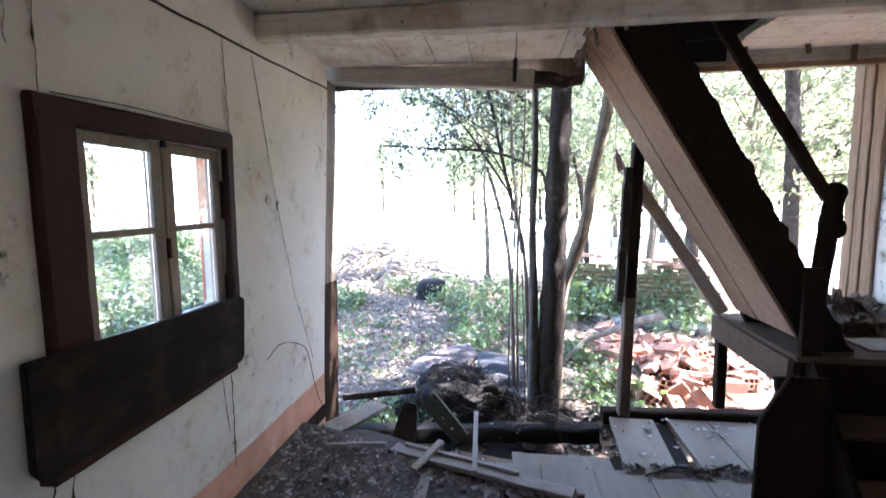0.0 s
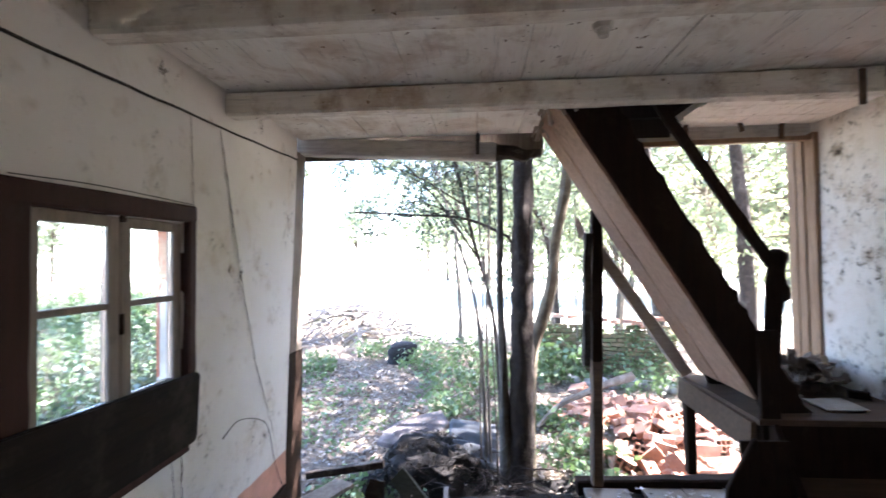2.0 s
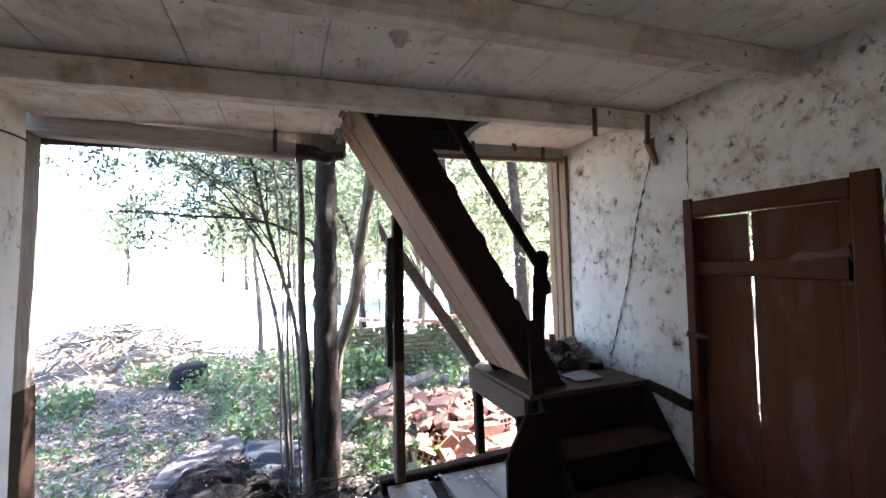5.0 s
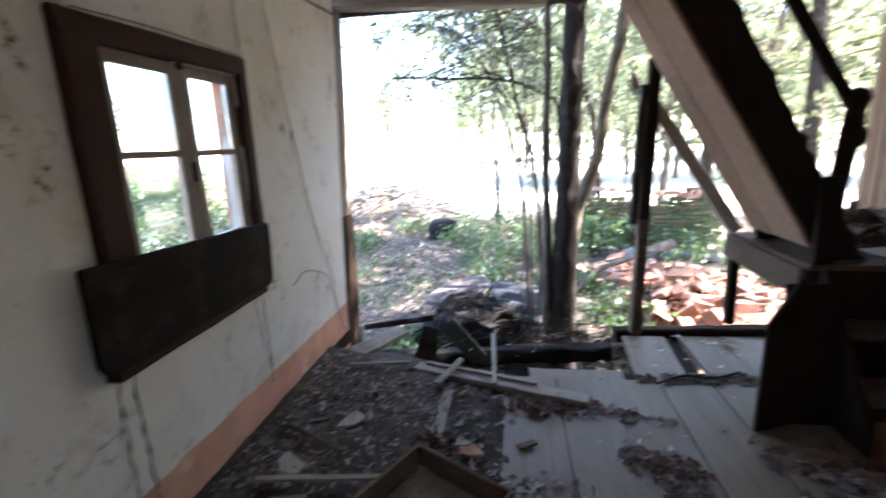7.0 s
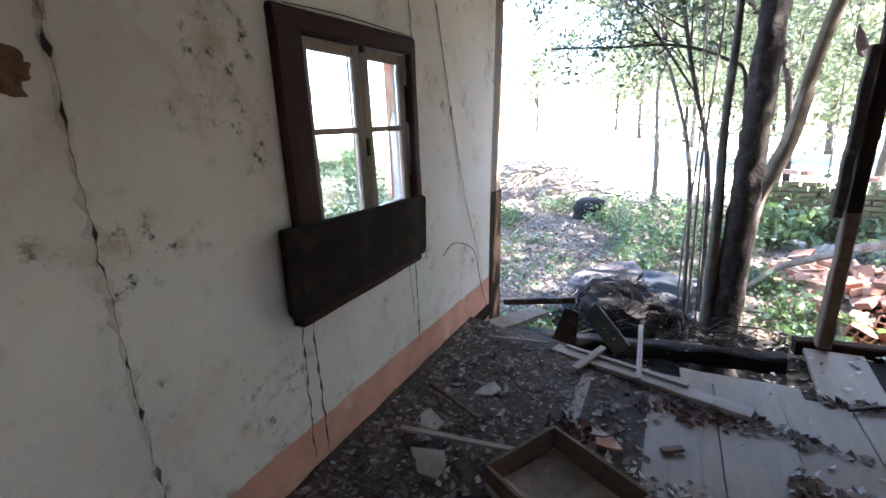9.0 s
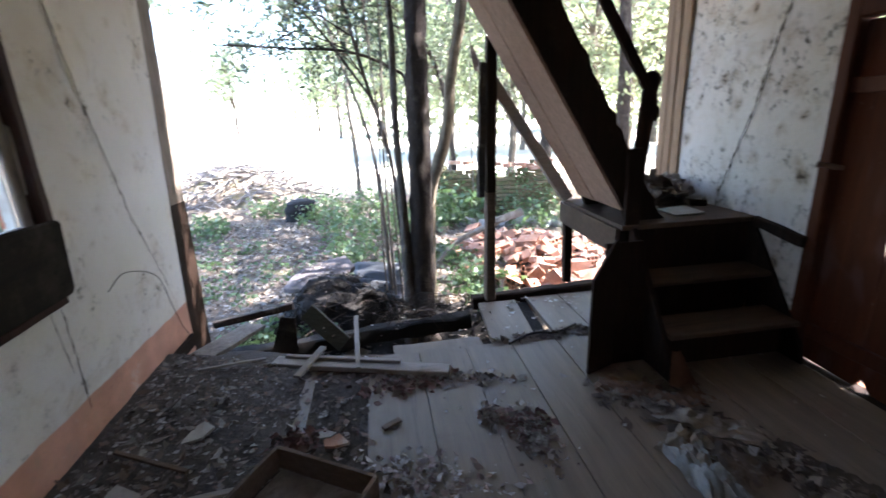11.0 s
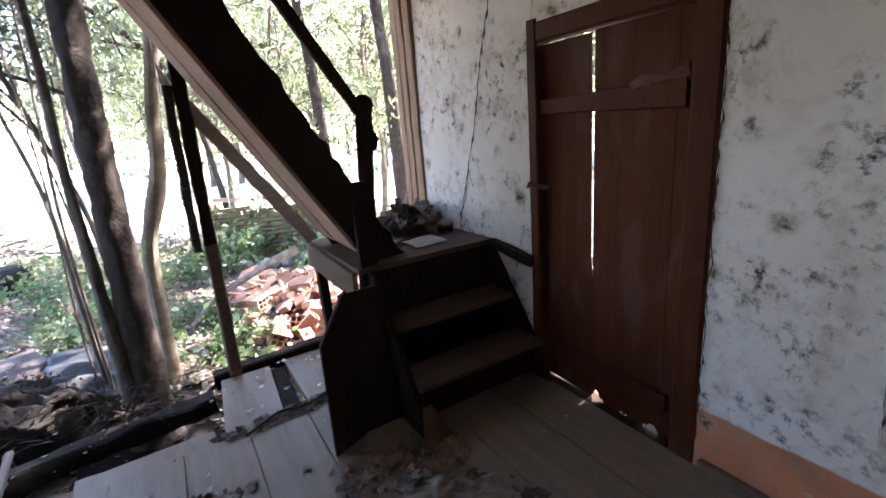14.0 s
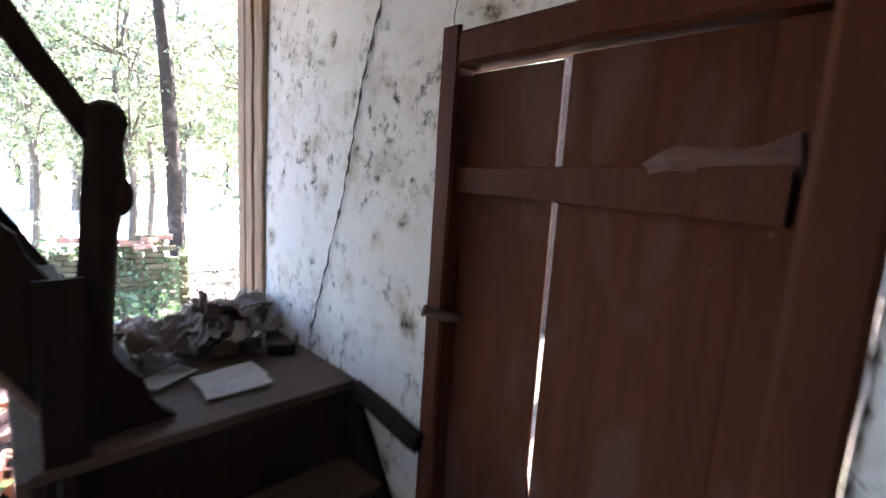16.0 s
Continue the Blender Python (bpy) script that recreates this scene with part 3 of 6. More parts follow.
# the front: lintels, jambs, sill
lintel = thing("lintel", (0.93, 0.06, 2.5), "weathered white timber lintel with a rotten dark end", "lintel", kind="structure")
part("beam_body", timber_bm((-0.14, 0.065, 2.63), (1.55, 0.055, 2.532), 0.13, 0.135, 0.007, 0.08, seed=3), LINTEL, lintel)
part("rotten_end", timber_bm((1.551, 0.055, 2.530), (1.9, 0.05, 2.508), 0.128, 0.12, 0.032, 0.02, taper=0.6, seed=9), ROTTEN, lintel, "dark splintered end")
part("fascia", timber_bm((-0.16, 0.145, 2.64), (1.93, 0.145, 2.64), 0.025, 0.24, 0.006, 0.1, seed=2), JAMB, lintel, "grey board behind the lintel")
lintel = thing("lintel", (3.1, 0.06, 2.5), "whitewashed timber lintel with a brown batten under it", "lintel", kind="structure")
part("beam_body", timber_bm((2.42, 0.1, 2.615), (W, 0.1, 2.63), 0.12, 0.14, 0.006, 0.1, seed=4), LINTEL, lintel)
part("batten", timber_bm((2.6, 0.005, 2.542), (W, 0.005, 2.556), 0.03, 0.035, 0.004, 0.1, seed=5), JAMB_R, lintel, "thin brown batten")

jamb = thing("door_jamb", (-0.06, -0.05, 0), "grey weathered timber jamb, splintered at the foot", "jamb", kind="structure")
part("upper_post", timber_bm((-0.064, -0.06, 1.0), (-0.035, -0.02, 2.56), 0.07, 0.3, 0.006, 0.08, up=(0, 1, 0), seed=6), JAMB, jamb)
part("lower_post", timber_bm((-0.08, -0.08, -0.25), (-0.064, -0.06, 1.002), 0.075, 0.34, 0.012, 0.06, up=(0, 1, 0), seed=7), DARKWOOD, jamb, "dark rotten foot")
jamb = thing("door_jamb", (3.79, 0.05, 0), "brown timber jamb of two split boards", "jamb", kind="structure")
part("post", timber_bm((3.862, 0.205, 0.0), (3.842, 0.205, 2.59), 0.05, 0.09, 0.006, 0.1, up=(0, 1, 0), seed=8), JAMB_R, jamb)
part("post", timber_bm((3.862, 0.115, 0.0), (3.842, 0.115, 2.585), 0.045, 0.08, 0.006, 0.1, up=(0, 1, 0), seed=11), JAMB_R, jamb)
part("post", timber_bm((3.868, 0.02, 0.0), (3.856, 0.02, 2.59), 0.05, 0.1, 0.006, 0.1, up=(0, 1, 0), seed=12), JAMB_R, jamb)
single("sill_beam", timber_bm((2.12, 0.06, -0.03), (W, 0.06, 0.035), 0.1, 0.11, 0.01, 0.08, seed=13), DARKWOOD, (3.0, 0.06, -0.08), "dark rotten timber sill beam", "sill", kind="structure")
single("sill_beam", timber_bm((-0.1, 0.12, -0.36), (2.1, 0.1, -0.2), 0.13, 0.13, 0.02, 0.08, seed=14), PIT, (1.0, 0.1, -0.35), "rotten timber sill beam over the pit, shade in its colour", "sill", kind="structure")

post = thing("timber_post", (2.24, 0.04, 0.05), "dark leaning timber post under the stair", "post")
part("shaft", timber_bm((2.274, -0.005, 0.93), (2.293, -0.01, 2.06), 0.075, 0.1, 0.008, 0.08, up=(0, 1, 0), seed=15), DARKWOOD, post)
part("foot", timber_bm((2.258, 0.0, 0.02), (2.274, -0.005, 0.932), 0.075, 0.1, 0.008, 0.08, up=(0, 1, 0), seed=17), TRAYW, post, "paler brown lower length")
part("cleat", timber_bm((2.193, -0.02, 0.9), (2.222, -0.03, 1.88), 0.05, 0.07, 0.008, 0.08, up=(0, 1, 0), seed=16), ROTTEN, post, "split dark cleat")

# hanging splints at the ceiling
for i, (x, y, z0, z1, dx) in enumerate(((2.93, -0.07, 2.56, 2.69, 0.0), (3.32, -0.07, 2.60, 2.72, -0.03), (3.62, -0.02, 2.55, 2.70, 0.0), (3.33, -1.085, 2.45, 2.63, 0.0), (3.74, -1.09, 2.42, 2.62, 0.02), (1.41, -0.04, 2.5, 2.66, 0.0))):
    single("hanging_splint", timber_bm((x + dx, y, z1), (x, y, z0), 0.028, 0.018, 0.004, 0.04, up=(0, 1, 0), seed=20 + i), TRAYW if i != 5 else CABLE, (x, y, z1), "short brown splint of wood hanging from the ceiling", "wood splint", group="splints at the ceiling")
br = single("wall_bracket", timber_bm((3.80, -1.05, 2.47), (3.86, -1.05, 2.30), 0.07, 0.05, 0.015, 0.03, up=(0, 1, 0), taper=0.3, seed=27), JAMB_R, (3.84, -1.05, 2.4), "broken brown wooden bracket at a beam's end", "bracket")

# lamp holder on the ceiling
fx = thing("lamp_holder", (1.93, -1.6, TOP), "dirty white ceiling lamp holder without a bulb", "lamp holder")
bm = bmesh.new()
bmesh.ops.create_cone(bm, cap_ends=True, segments=20, radius1=0.045, radius2=0.036, depth=0.022, matrix=pose(1.93, -1.6, TOP - 0.011, 180))
part("base", bm, PORCELAIN, fx)
bm = bmesh.new()
bmesh.ops.create_cone(bm, cap_ends=True, segments=16, radius1=0.024, radius2=0.02, depth=0.03, matrix=pose(1.93, -1.6, TOP - 0.037, 180))
part("socket", bm, PORCELAIN, fx)

# wires on the left wall
wire = spline([(0.012, -4.6, 2.36), (0.012, -3.4, 2.38), (0.012, -2.3, 2.395), (0.012, -2.0, 2.405), (0.012, -1.4, 2.428), (0.012, -0.7, 2.455), (0.014, -0.09, 2.488)], 60)
single("wall_cable", tube([p + Vector((0, 0, 0.004 * noise.noise(p * 6))) for p in wire], [0.006] * 61, 6), CABLE, (0, -2.3, 2.48), "dark cable stapled along the wall under the ceiling", "cable")
wire = spline([(0.01, -2.25, 1.976), (0.01, -1.95, 1.99), (0.01, -1.6, 1.988), (0.01, -1.37, 1.984)], 20)
single("wall_cable", tube(wire, [0.0022] * 21, 6), CABLE, (0, -1.9, 2.08), "thin dark wire above the window", "cable")
wire = spline([(0.012, -1.118, 0.745), (0.02, -0.95, 0.788), (0.02, -0.643, 0.661), (0.02, -0.54, 0.433), (0.02, -0.47, 0.26), (0.02, -0.4, 0.15)], 24)
single("wall_cable", tube(wire, [0.0026] * 25, 6), CABLE, (0, -0.6, 0.7), "loose thin wire drooping from the wall", "cable")


# cracks and filler strips, parts of their walls
def crack(wall, pts, width, seed, normal, mat=CRACK, proud=0.002, thin=0.0015, lift=0.28, grain=0.5):
    line = []
    for a, b in zip(pts, pts[1:]):
        line += ragged_line(a, b, max(6, int((Vector(b) - Vector(a)).length / 0.022)), 0.012, seed)[:-1]
    line.append(Vector(pts[-1]))
    ws = [min(1.0, 0.15 + min(i, len(line) - 1 - i) / 7) * max(thin, width * 1.35 * (noise.noise(Vector((seed, i * grain, 2.0))) + lift + 0.3 * noise.noise(Vector((seed, i * grain * 3.8, 7.0))))) for i in range(len(line))]
    part("crack" if mat is CRACK else "filler_strip", ribbon(line, ws, normal, proud), mat, wall, "" if mat is CRACK else "uneven filled groove")


LN, RN = (1, 0, 0), (-1, 0, 0)
XL, XR = 0.007, W - 0.007
crack(wall_left, [(XL, -1.13, 2.42), (XL, -0.935, 1.66), (XL, -0.75, 1.07), (XL, -0.50, 0.54), (XL, -0.44, 0.36)], 0.026, 1, LN, STRIP, 0.0012)
crack(wall_left, [(XL, -1.385, 2.42), (XL, -1.365, 1.93)], 0.03, 3, LN, STRIP, 0.0012)
crack(wall_left, [(XL, -2.283, 2.6), (XL, -2.287, 1.97)], 0.035, 4, LN, STRIP, 0.0012)
crack(wall_left, [(XL, -2.359, 2.6), (XL, -2.362, 2.08)], 0.03, 5, LN, STRIP, 0.0012)
crack(wall_left, [(XL, -2.295, 0.83), (XL, -2.288, 0.16)], 0.02, 6, LN)
crack(wall_left, [(XL, -2.352, 0.84), (XL, -2.373, 0.2)], 0.016, 7, LN)
crack(wall_left, [(XL, -1.45, 0.82), (XL, -1.45, 0.3)], 0.017, 8, LN)
crack(wall_left, [(XL, -1.52, 0.8), (XL, -1.49, 0.5)], 0.012, 9, LN)
crack(wall_left, [(XL, -2.97, 2.5), (XL, -2.985, 1.5), (XL, -2.98, 0.9), (XL, -2.965, 0.3)], 0.055, 10, LN, STRIP, 0.0012)
crack(wall_right, [(XR, -1.05, 2.5), (XR, -1.0, 2.35), (XR, -0.845, 1.94), (XR, -0.735, 1.5), (XR, -0.53, 0.94), (XR, -0.5, 0.81)], 0.024, 12, RN)
crack(wall_right, [(XR, -1.305, 2.5), (XR, -1.292, 2.03)], 0.016, 13, RN)
crack(wall_right, [(XR, -2.84, 2.6), (XR, -2.84, 1.6), (XR, -2.842, 1.2), (XR, -2.834, 0.46)], 0.045, 14, RN, STRIP, 0.0012)
crack(wall_right, [(XR - 0.004, -2.83, 2.2), (XR - 0.004, -2.82, 1.5), (XR - 0.004, -2.83, 0.5)], 0.008, 15, RN)
crack(wall_right, [(XR, -2.268, 2.0), (XR, -2.27, 1.0), (XR, -2.268, 0.05)], 0.012, 16, RN)
# chips broken out of the filled grooves
for i, (wall, pts, w, nrm) in enumerate(((wall_left, [(XL + 0.003, -2.97, 2.5), (XL + 0.003, -2.985, 1.5), (XL + 0.003, -2.98, 0.9), (XL + 0.003, -2.965, 0.3)], 0.05, LN), (wall_left, [(XL + 0.003, -1.13, 2.42), (XL + 0.003, -0.935, 1.66), (XL + 0.003, -0.75, 1.07), (XL + 0.003, -0.50, 0.54)], 0.03, LN), (wall_left, [(XL + 0.003, -2.283, 2.6), (XL + 0.003, -2.287, 1.97)], 0.03, LN), (wall_left, [(XL + 0.003, -2.359, 2.6), (XL + 0.003, -2.362, 2.08)], 0.025, LN), (wall_left, [(XL + 0.003, -1.385, 2.42), (XL + 0.003, -1.365, 1.95)], 0.025, LN), (wall_right, [(XR - 0.003, -2.84, 2.6), (XR - 0.003, -2.842, 1.2), (XR - 0.003, -2.834, 0.46)], 0.045, RN))):
    crack(wall, pts, w, 50 + i, nrm, thin=0.0003, lift=-0.14, grain=0.31)
# a hole in the plaster
bm = bmesh.new()
bmesh.ops.create_icosphere(bm, subdivisions=5, radius=0.055, matrix=Matrix.Translation((0.003, -3.062, 1.69)) @ Matrix.Diagonal((0.12, 0.75, 1.0, 1)))
for v in bm.verts:
    d = noise.noise_vector(v.co * 30) * 0.022 + noise.noise_vector(v.co * 90) * 0.008
    v.co += Vector((d.x * 0.25, d.y, d.z))
part("broken_patch", bm, rough_stuff("clay_under_plaster", (0.21, 0.125, 0.07), (0.12, 0.075, 0.045), (0.055, 0.037, 0.026), 18, lift=0.03), wall_left, "hole in the plaster that shows brown clay")

# baseboards
single("baseboard", timber_bm((0.02, BACK, 0.075), (0.024, -0.36, 0.085), 0.03, 0.08, 0.008, 0.1, seed=31), DARKWOOD, (0.03, -2.5, 0.09), "dark dirty baseboard along the pink band", "baseboard", kind="structure")
single("baseboard", timber_bm((W - 0.02, BACK, 0.03), (W - 0.02, -2.3, 0.03), 0.035, 0.06, 0.006, 0.1, seed=32), TRAYW, (W, -3.5, 0), "dirty brown baseboard along the orange band", "baseboard", kind="structure")



def stringer_y(x0, x1, y):
    """The torn red patch of the window's reveal: a thin plate with a notched foot."""
    bm = bmesh.new()
    pts = [(x0, 1.88), (x1, 1.88), (x1, 1.57), ((x0 + x1) / 2, 1.63), (x0 + 0.012, 1.55), (x0 + 0.01, 1.16), (x0, 1.16)]
    a = [bm.verts.new((x, y, z)) for x, z in pts]
    b = [bm.verts.new((x, y + 0.006, z)) for x, z in pts]
    bm.faces.new(a), bm.faces.new(b[::-1])
    for i in range(len(pts)):
        bm.faces.new((a[i], a[(i + 1) % len(pts)], b[(i + 1) % len(pts)], b[i]))
    return bm


# ---- window in the left wall ----
window = thing("window_1", (0, -1.82, 1.12), "small four-pane casement window with a dark brown frame", "window", kind="structure")
Y0, Y1, Z0 = -2.19, -1.427, 1.12
part("window_frame", timber_bm((-0.018, Y0 - 0.07, 0.90), (-0.018, Y0 - 0.07, 1.955), 0.142, 0.1, 0.004, 0.12, up=(1, 0, 0), seed=41), WINFRAME, window)
part("window_frame", timber_bm((-0.018, Y1 + 0.027, 0.95), (-0.018, Y1 + 0.027, 1.955), 0.054, 0.1, 0.003, 0.15, up=(1, 0, 0), seed=42), WINFRAME, window)
part("window_frame", timber_bm((-0.016, Y0 - 0.135, 1.925), (-0.016, Y1 + 0.052, 1.935), 0.1, 0.08, 0.003, 0.15, up=(0, 0, 1), seed=43), WINFRAME, window)
part("window_sill", timber_bm((-0.02, Y0 - 0.11, 1.085), (-0.02, Y1 + 0.05, 1.085), 0.12, 0.06, 0.003, 0.15, seed=44), SHEET_W, window, "dusty pale sill")
for a, b in ((Y0 + 0.003, -1.8), (-1.794, Y1 - 0.003)):
    sash = part("casement", timber_bm((-0.03, a + 0.028, Z0), (-0.03, a + 0.028, 1.885), 0.056, 0.042, 0.002, 0.2, up=(1, 0, 0)), SASH, window, "grey-brown casement")
    part("stile", timber_bm((-0.03, b - 0.027, Z0), (-0.03, b - 0.027, 1.885), 0.054, 0.042, 0.002, 0.2, up=(1, 0, 0)), SASH, sash)
    for z, h in ((1.866, 0.044), (1.145, 0.05), (1.536, 0.026)):
        part("muntin" if h < 0.03 else "rail", timber_bm((-0.03, a + 0.057, z), (-0.03, b - 0.055, z), 0.034, h, 0.002, 0.2), SASH, sash)
    for z0, z1 in ((1.171, 1.522), (1.550, 1.843)):
        p = part("pane", block(-0.032, -0.028, a + 0.058, b - 0.056, z0, z1, 0), GLASS, sash, "thin dusty glass")
        p.visible_shadow = False
part("latch", timber_bm((-0.004, -1.797, 1.42), (-0.004, -1.797, 1.5), 0.016, 0.012, 0.001, 0.04, up=(1, 0, 0)), DARKWOOD, window)
part("latch", timber_bm((0.0, -1.797, 1.865), (0.0, -1.797, 1.915), 0.022, 0.014, 0.001, 0.04, up=(1, 0, 0)), DARKWOOD, window)
part("reveal_board", block(-0.128, -0.055, Y1 - 0.012, Y1 - 0.002, 1.122, 1.885, 0.002), SHEET_W, window, "cream painted reveal")
part("reveal_patch", stringer_y(-0.126, -0.058, Y1 - 0.016), SHUTTER, window, "torn red-brown paint on the reveal")

# dark board that hangs under the window
hb = thing("hanging_board", (0.05, -1.93, 0.86), "dusty black board leaning on the wall under the window", "board")
bm = bmesh.new()
outl = [(-2.448, 1.213), (-2.452, 0.90), (-2.425, 0.857), (-1.45, 0.862), (-1.428, 0.885), (-1.404, 1.165), (-1.42, 1.18)]
fr = [bm.verts.new((0.072, y, z)) for y, z in outl]
bk = [bm.verts.new((0.045, y, z)) for y, z in outl]
bm.faces.new(fr), bm.faces.new(bk[::-1])
for i in range(len(outl)):
    bm.faces.new((fr[i], fr[(i + 1) % len(outl)], bk[(i + 1) % len(outl)], bk[i]))
bmesh.ops.bevel(bm, geom=bm.edges[:], offset=0.005, segments=2, affect="EDGES")
part("panel", bm, BOARD, hb)
part("ledge", timber_bm((0.035, -2.39, 0.835), (0.035, -1.48, 0.848), 0.06, 0.035, 0.004, 0.1, seed=46), WINFRAME, hb, "brown ledge under the board")

# ---- door in the right wall ----
door = thing("door_1", (W, -1.74, 0), "closed oxblood plank door, split and worn", "door", kind="structure")
part("door_frame", timber_bm((W + 0.045, -1.28, -0.02), (W + 0.045, -1.28, 2.03), 0.075, 0.11, 0.004, 0.15, up=(1, 0, 0), seed=51), DOORW, door)
part("door_frame", timber_bm((W + 0.045, -2.201, -0.02), (W + 0.045, -2.201, 2.03), 0.118, 0.11, 0.004, 0.15, up=(1, 0, 0), seed=52), DOORW, door)
part("door_frame", timber_bm((W + 0.043, -1.318, 1.965), (W + 0.043, -2.142, 1.965), 0.105, 0.10, 0.004, 0.15, seed=53), DOORW, door)


def plank(y0, y1, z0, z1, slant=0.0, low=0.0):
    """A door plank; slant widens the gap at its head, low lifts its ragged foot."""
    bm = bmesh.new()
    n = 25
    rows = []
    for i in range(n):
        k = i / (n - 1)
        z = z0 + (z1 - z0) * k
        e = y1 - (slant * (0.7 + 0.6 * (k - 0.4)) if k > 0.39 else 0.0)
        rows.append([(x, y, z + (low if i == 0 and y == y0 else 0)) for x, y in ((W + 0.05, y0), (W + 0.05, e), (W + 0.064, e), (W + 0.064, y0))])
    vs = [[bm.verts.new(p) for p in r] for r in rows]
    for a, b in zip(vs, vs[1:]):
        for j in range(4):
            bm.faces.new((a[j], a[(j + 1) % 4], b[(j + 1) % 4], b[j]))
    bm.faces.new(vs[0]), bm.faces.new(vs[-1])
    bmesh.ops.recalc_face_normals(bm, faces=bm.faces)
    bmesh.ops.bevel(bm, geom=[e for e in bm.edges if e.calc_face_angle(0) > 0.8], offset=0.004, segments=1, affect="EDGES")
    return bm


part("door_plank", plank(-1.318, -1.645, 0.004, 1.905, -0.019, 0.012), DOORP, door)
bm = bmesh.new()
cols = []
for j in range(61):
    y = -2.06 + 0.412 * j / 60
    zb = 0.004 + 0.05 * math.exp(-((y + 1.68) / 0.03) ** 2) + 0.032 * math.exp(-((y + 2.02) / 0.03) ** 2) + 0.02 * noise.noise(Vector((j * 0.4, 2.3, 0)))
    cols.append([bm.verts.new(p) for p in ((W + 0.05, y, zb), (W + 0.05, y, 1.912), (W + 0.064, y, 1.912), (W + 0.064, y, zb))])
for a, b in zip(cols, cols[1:]):
    for j in range(4):
        bm.faces.new((a[j], a[(j + 1) % 4], b[(j + 1) % 4], b[j]))
bm.faces.new(cols[0]), bm.faces.new(cols[-1])
part("door_plank", bm, DOORP, door)
part("door_plank", plank(-2.142, -2.06, 0.004, 1.915), DOORP, door)
br = part("door_brace", timber_bm((W + 0.032, -1.3, 1.595), (W + 0.026, -2.125, 1.597), 0.032, 0.072, 0.005, 0.05, taper=1.55, seed=54), DOORW, door)
part("broken_piece", timber_bm((W + 0.022, -2.135, 1.675), (W + 0.012, -1.87, 1.635), 0.036, 0.075, 0.03, 0.014, taper=0.3, seed=55), timber("grey_split_wood", (0.15, 0.085, 0.065), (0.09, 0.045, 0.035), "y"), br, "grey split end of a plank")
part("door_brace", timber_bm((W + 0.035, -1.335, 0.205), (W + 0.035, -2.1, 0.203), 0.03, 0.085, 0.004, 0.1, seed=56), DOORW, door)
part("threshold", block(W - 0.003, W + 0.1, -2.142, -1.318, -0.06, 0.003, 0.003), DARKWOOD, door, "worn dark threshold")
part("peg_latch", tube(spline([(W - 0.045, -1.268, 1.19), (W - 0.03, -1.285, 1.185), (W + 0.0, -1.318, 1.178), (W + 0.04, -1.35, 1.17)], 8), [0.017, 0.02, 0.014, 0.012, 0.014, 0.017, 0.017, 0.014, 0.012], 10), timber("peg_grey_wood", (0.16, 0.105, 0.08), (0.1, 0.065, 0.05), "y"), door, "turned wooden peg")
single("wall_rail", timber_bm((W - 0.022, -0.9, 0.785), (W - 0.022, -1.27, 0.735), 0.04, 0.065, 0.006, 0.06, seed=57), DARKWOOD, (W, -1.0, 0.7), "short brown rail on the wall between stair and door", "rail")

# ---- floor: wide boards, broken away at the front ----
floor = thing("floor", (2.0, -2.7, 0), "dusty olive-grey wide floorboards, broken at the front", "floor", kind="structure")
FB = [(0.01, 0.3, BACK, -0.62), (0.3, 0.62, BACK, -0.62), (0.62, 0.93, BACK, -0.72), (0.93, 1.25, BACK, -0.74), (1.25, 1.585, BACK, -0.74), (1.585, 1.905, BACK, -0.725), (1.905, 2.225, BACK, -0.728), (2.225, 2.54, BACK, -0.70), (2.54, 2.86, BACK, -0.69), (2.86, 3.2, BACK, -0.69), (3.2, 3.54, BACK, -0.69), (3.54, W - 0.004, BACK, -0.69), (2.135, 2.455, -0.722, -0.02), (2.575, 2.86, -0.683, -0.005), (2.86, 3.2, -0.683, -0.005), (3.2, 3.54, -0.683, -0.005), (3.54, W - 0.004, -0.683, -0.005)]
for i, (a, b, ya, y1) in enumerate(FB):
    cut = -2.6 - 0.35 * (i % 3)
    dz = 0.004 * ((i * 7) % 3 - 1)
    for y0, ye in (((BACK + 0.004, cut - 0.002), (cut + 0.002, y1)) if ya == BACK else ((ya, y1),)):
        bm = bmesh.new()
        n = 6
        skew = 0.0 if ya == BACK else 0.03
        ends = [ye + (0.0 if (ye != y1 or y1 > -0.1) else 0.03 * noise.noise(Vector((a * 5 + j * 0.9, 1, 0)))) for j in range(n)]
        xs = [a + 0.0025 + (b - a - 0.005) * j / (n - 1) for j in range(n)]
        lo = [bm.verts.new((x - skew * (b < 2.5), y0, dz)) for x in xs]
        hi = [bm.verts.new((x + skew * (b < 2.5) * 0.7, e, dz)) for x, e in zip(xs, ends)]
        for j in range(n - 1):
            bm.faces.new((lo[j], lo[j + 1], hi[j + 1], hi[j]))
        r = bmesh.ops.extrude_face_region(bm, geom=bm.faces[:])
        bmesh.ops.translate(bm, verts=[g for g in r["geom"] if isinstance(g, bmesh.types.BMVert)], vec=(0, 0, -0.03))
        part("floorboard", bm, FLOORW, floor, soft_edges=False)
for x in (0.3, 1.3, 2.3, 3.3):
    part("joist", timber_bm((x, BACK, -0.115), (x, -0.75 if x < 2 else -0.02, -0.115), 0.09, 0.12, 0.006, 0.3), DARKWOOD, floor, "dark floor joist")
# added dark sheet that keeps light from leaking through the floor joints
part("subfloor", block(0.02, W - 0.02, BACK + 0.01, -0.8, -0.05, -0.036, 0), DARKWOOD, floor, "dark sheet added under the joints to stop light")
part("joist", timber_bm((2.49, -0.66, -0.06), (2.53, -0.02, -0.06), 0.1, 0.05, 0.006, 0.1), PIT, floor)

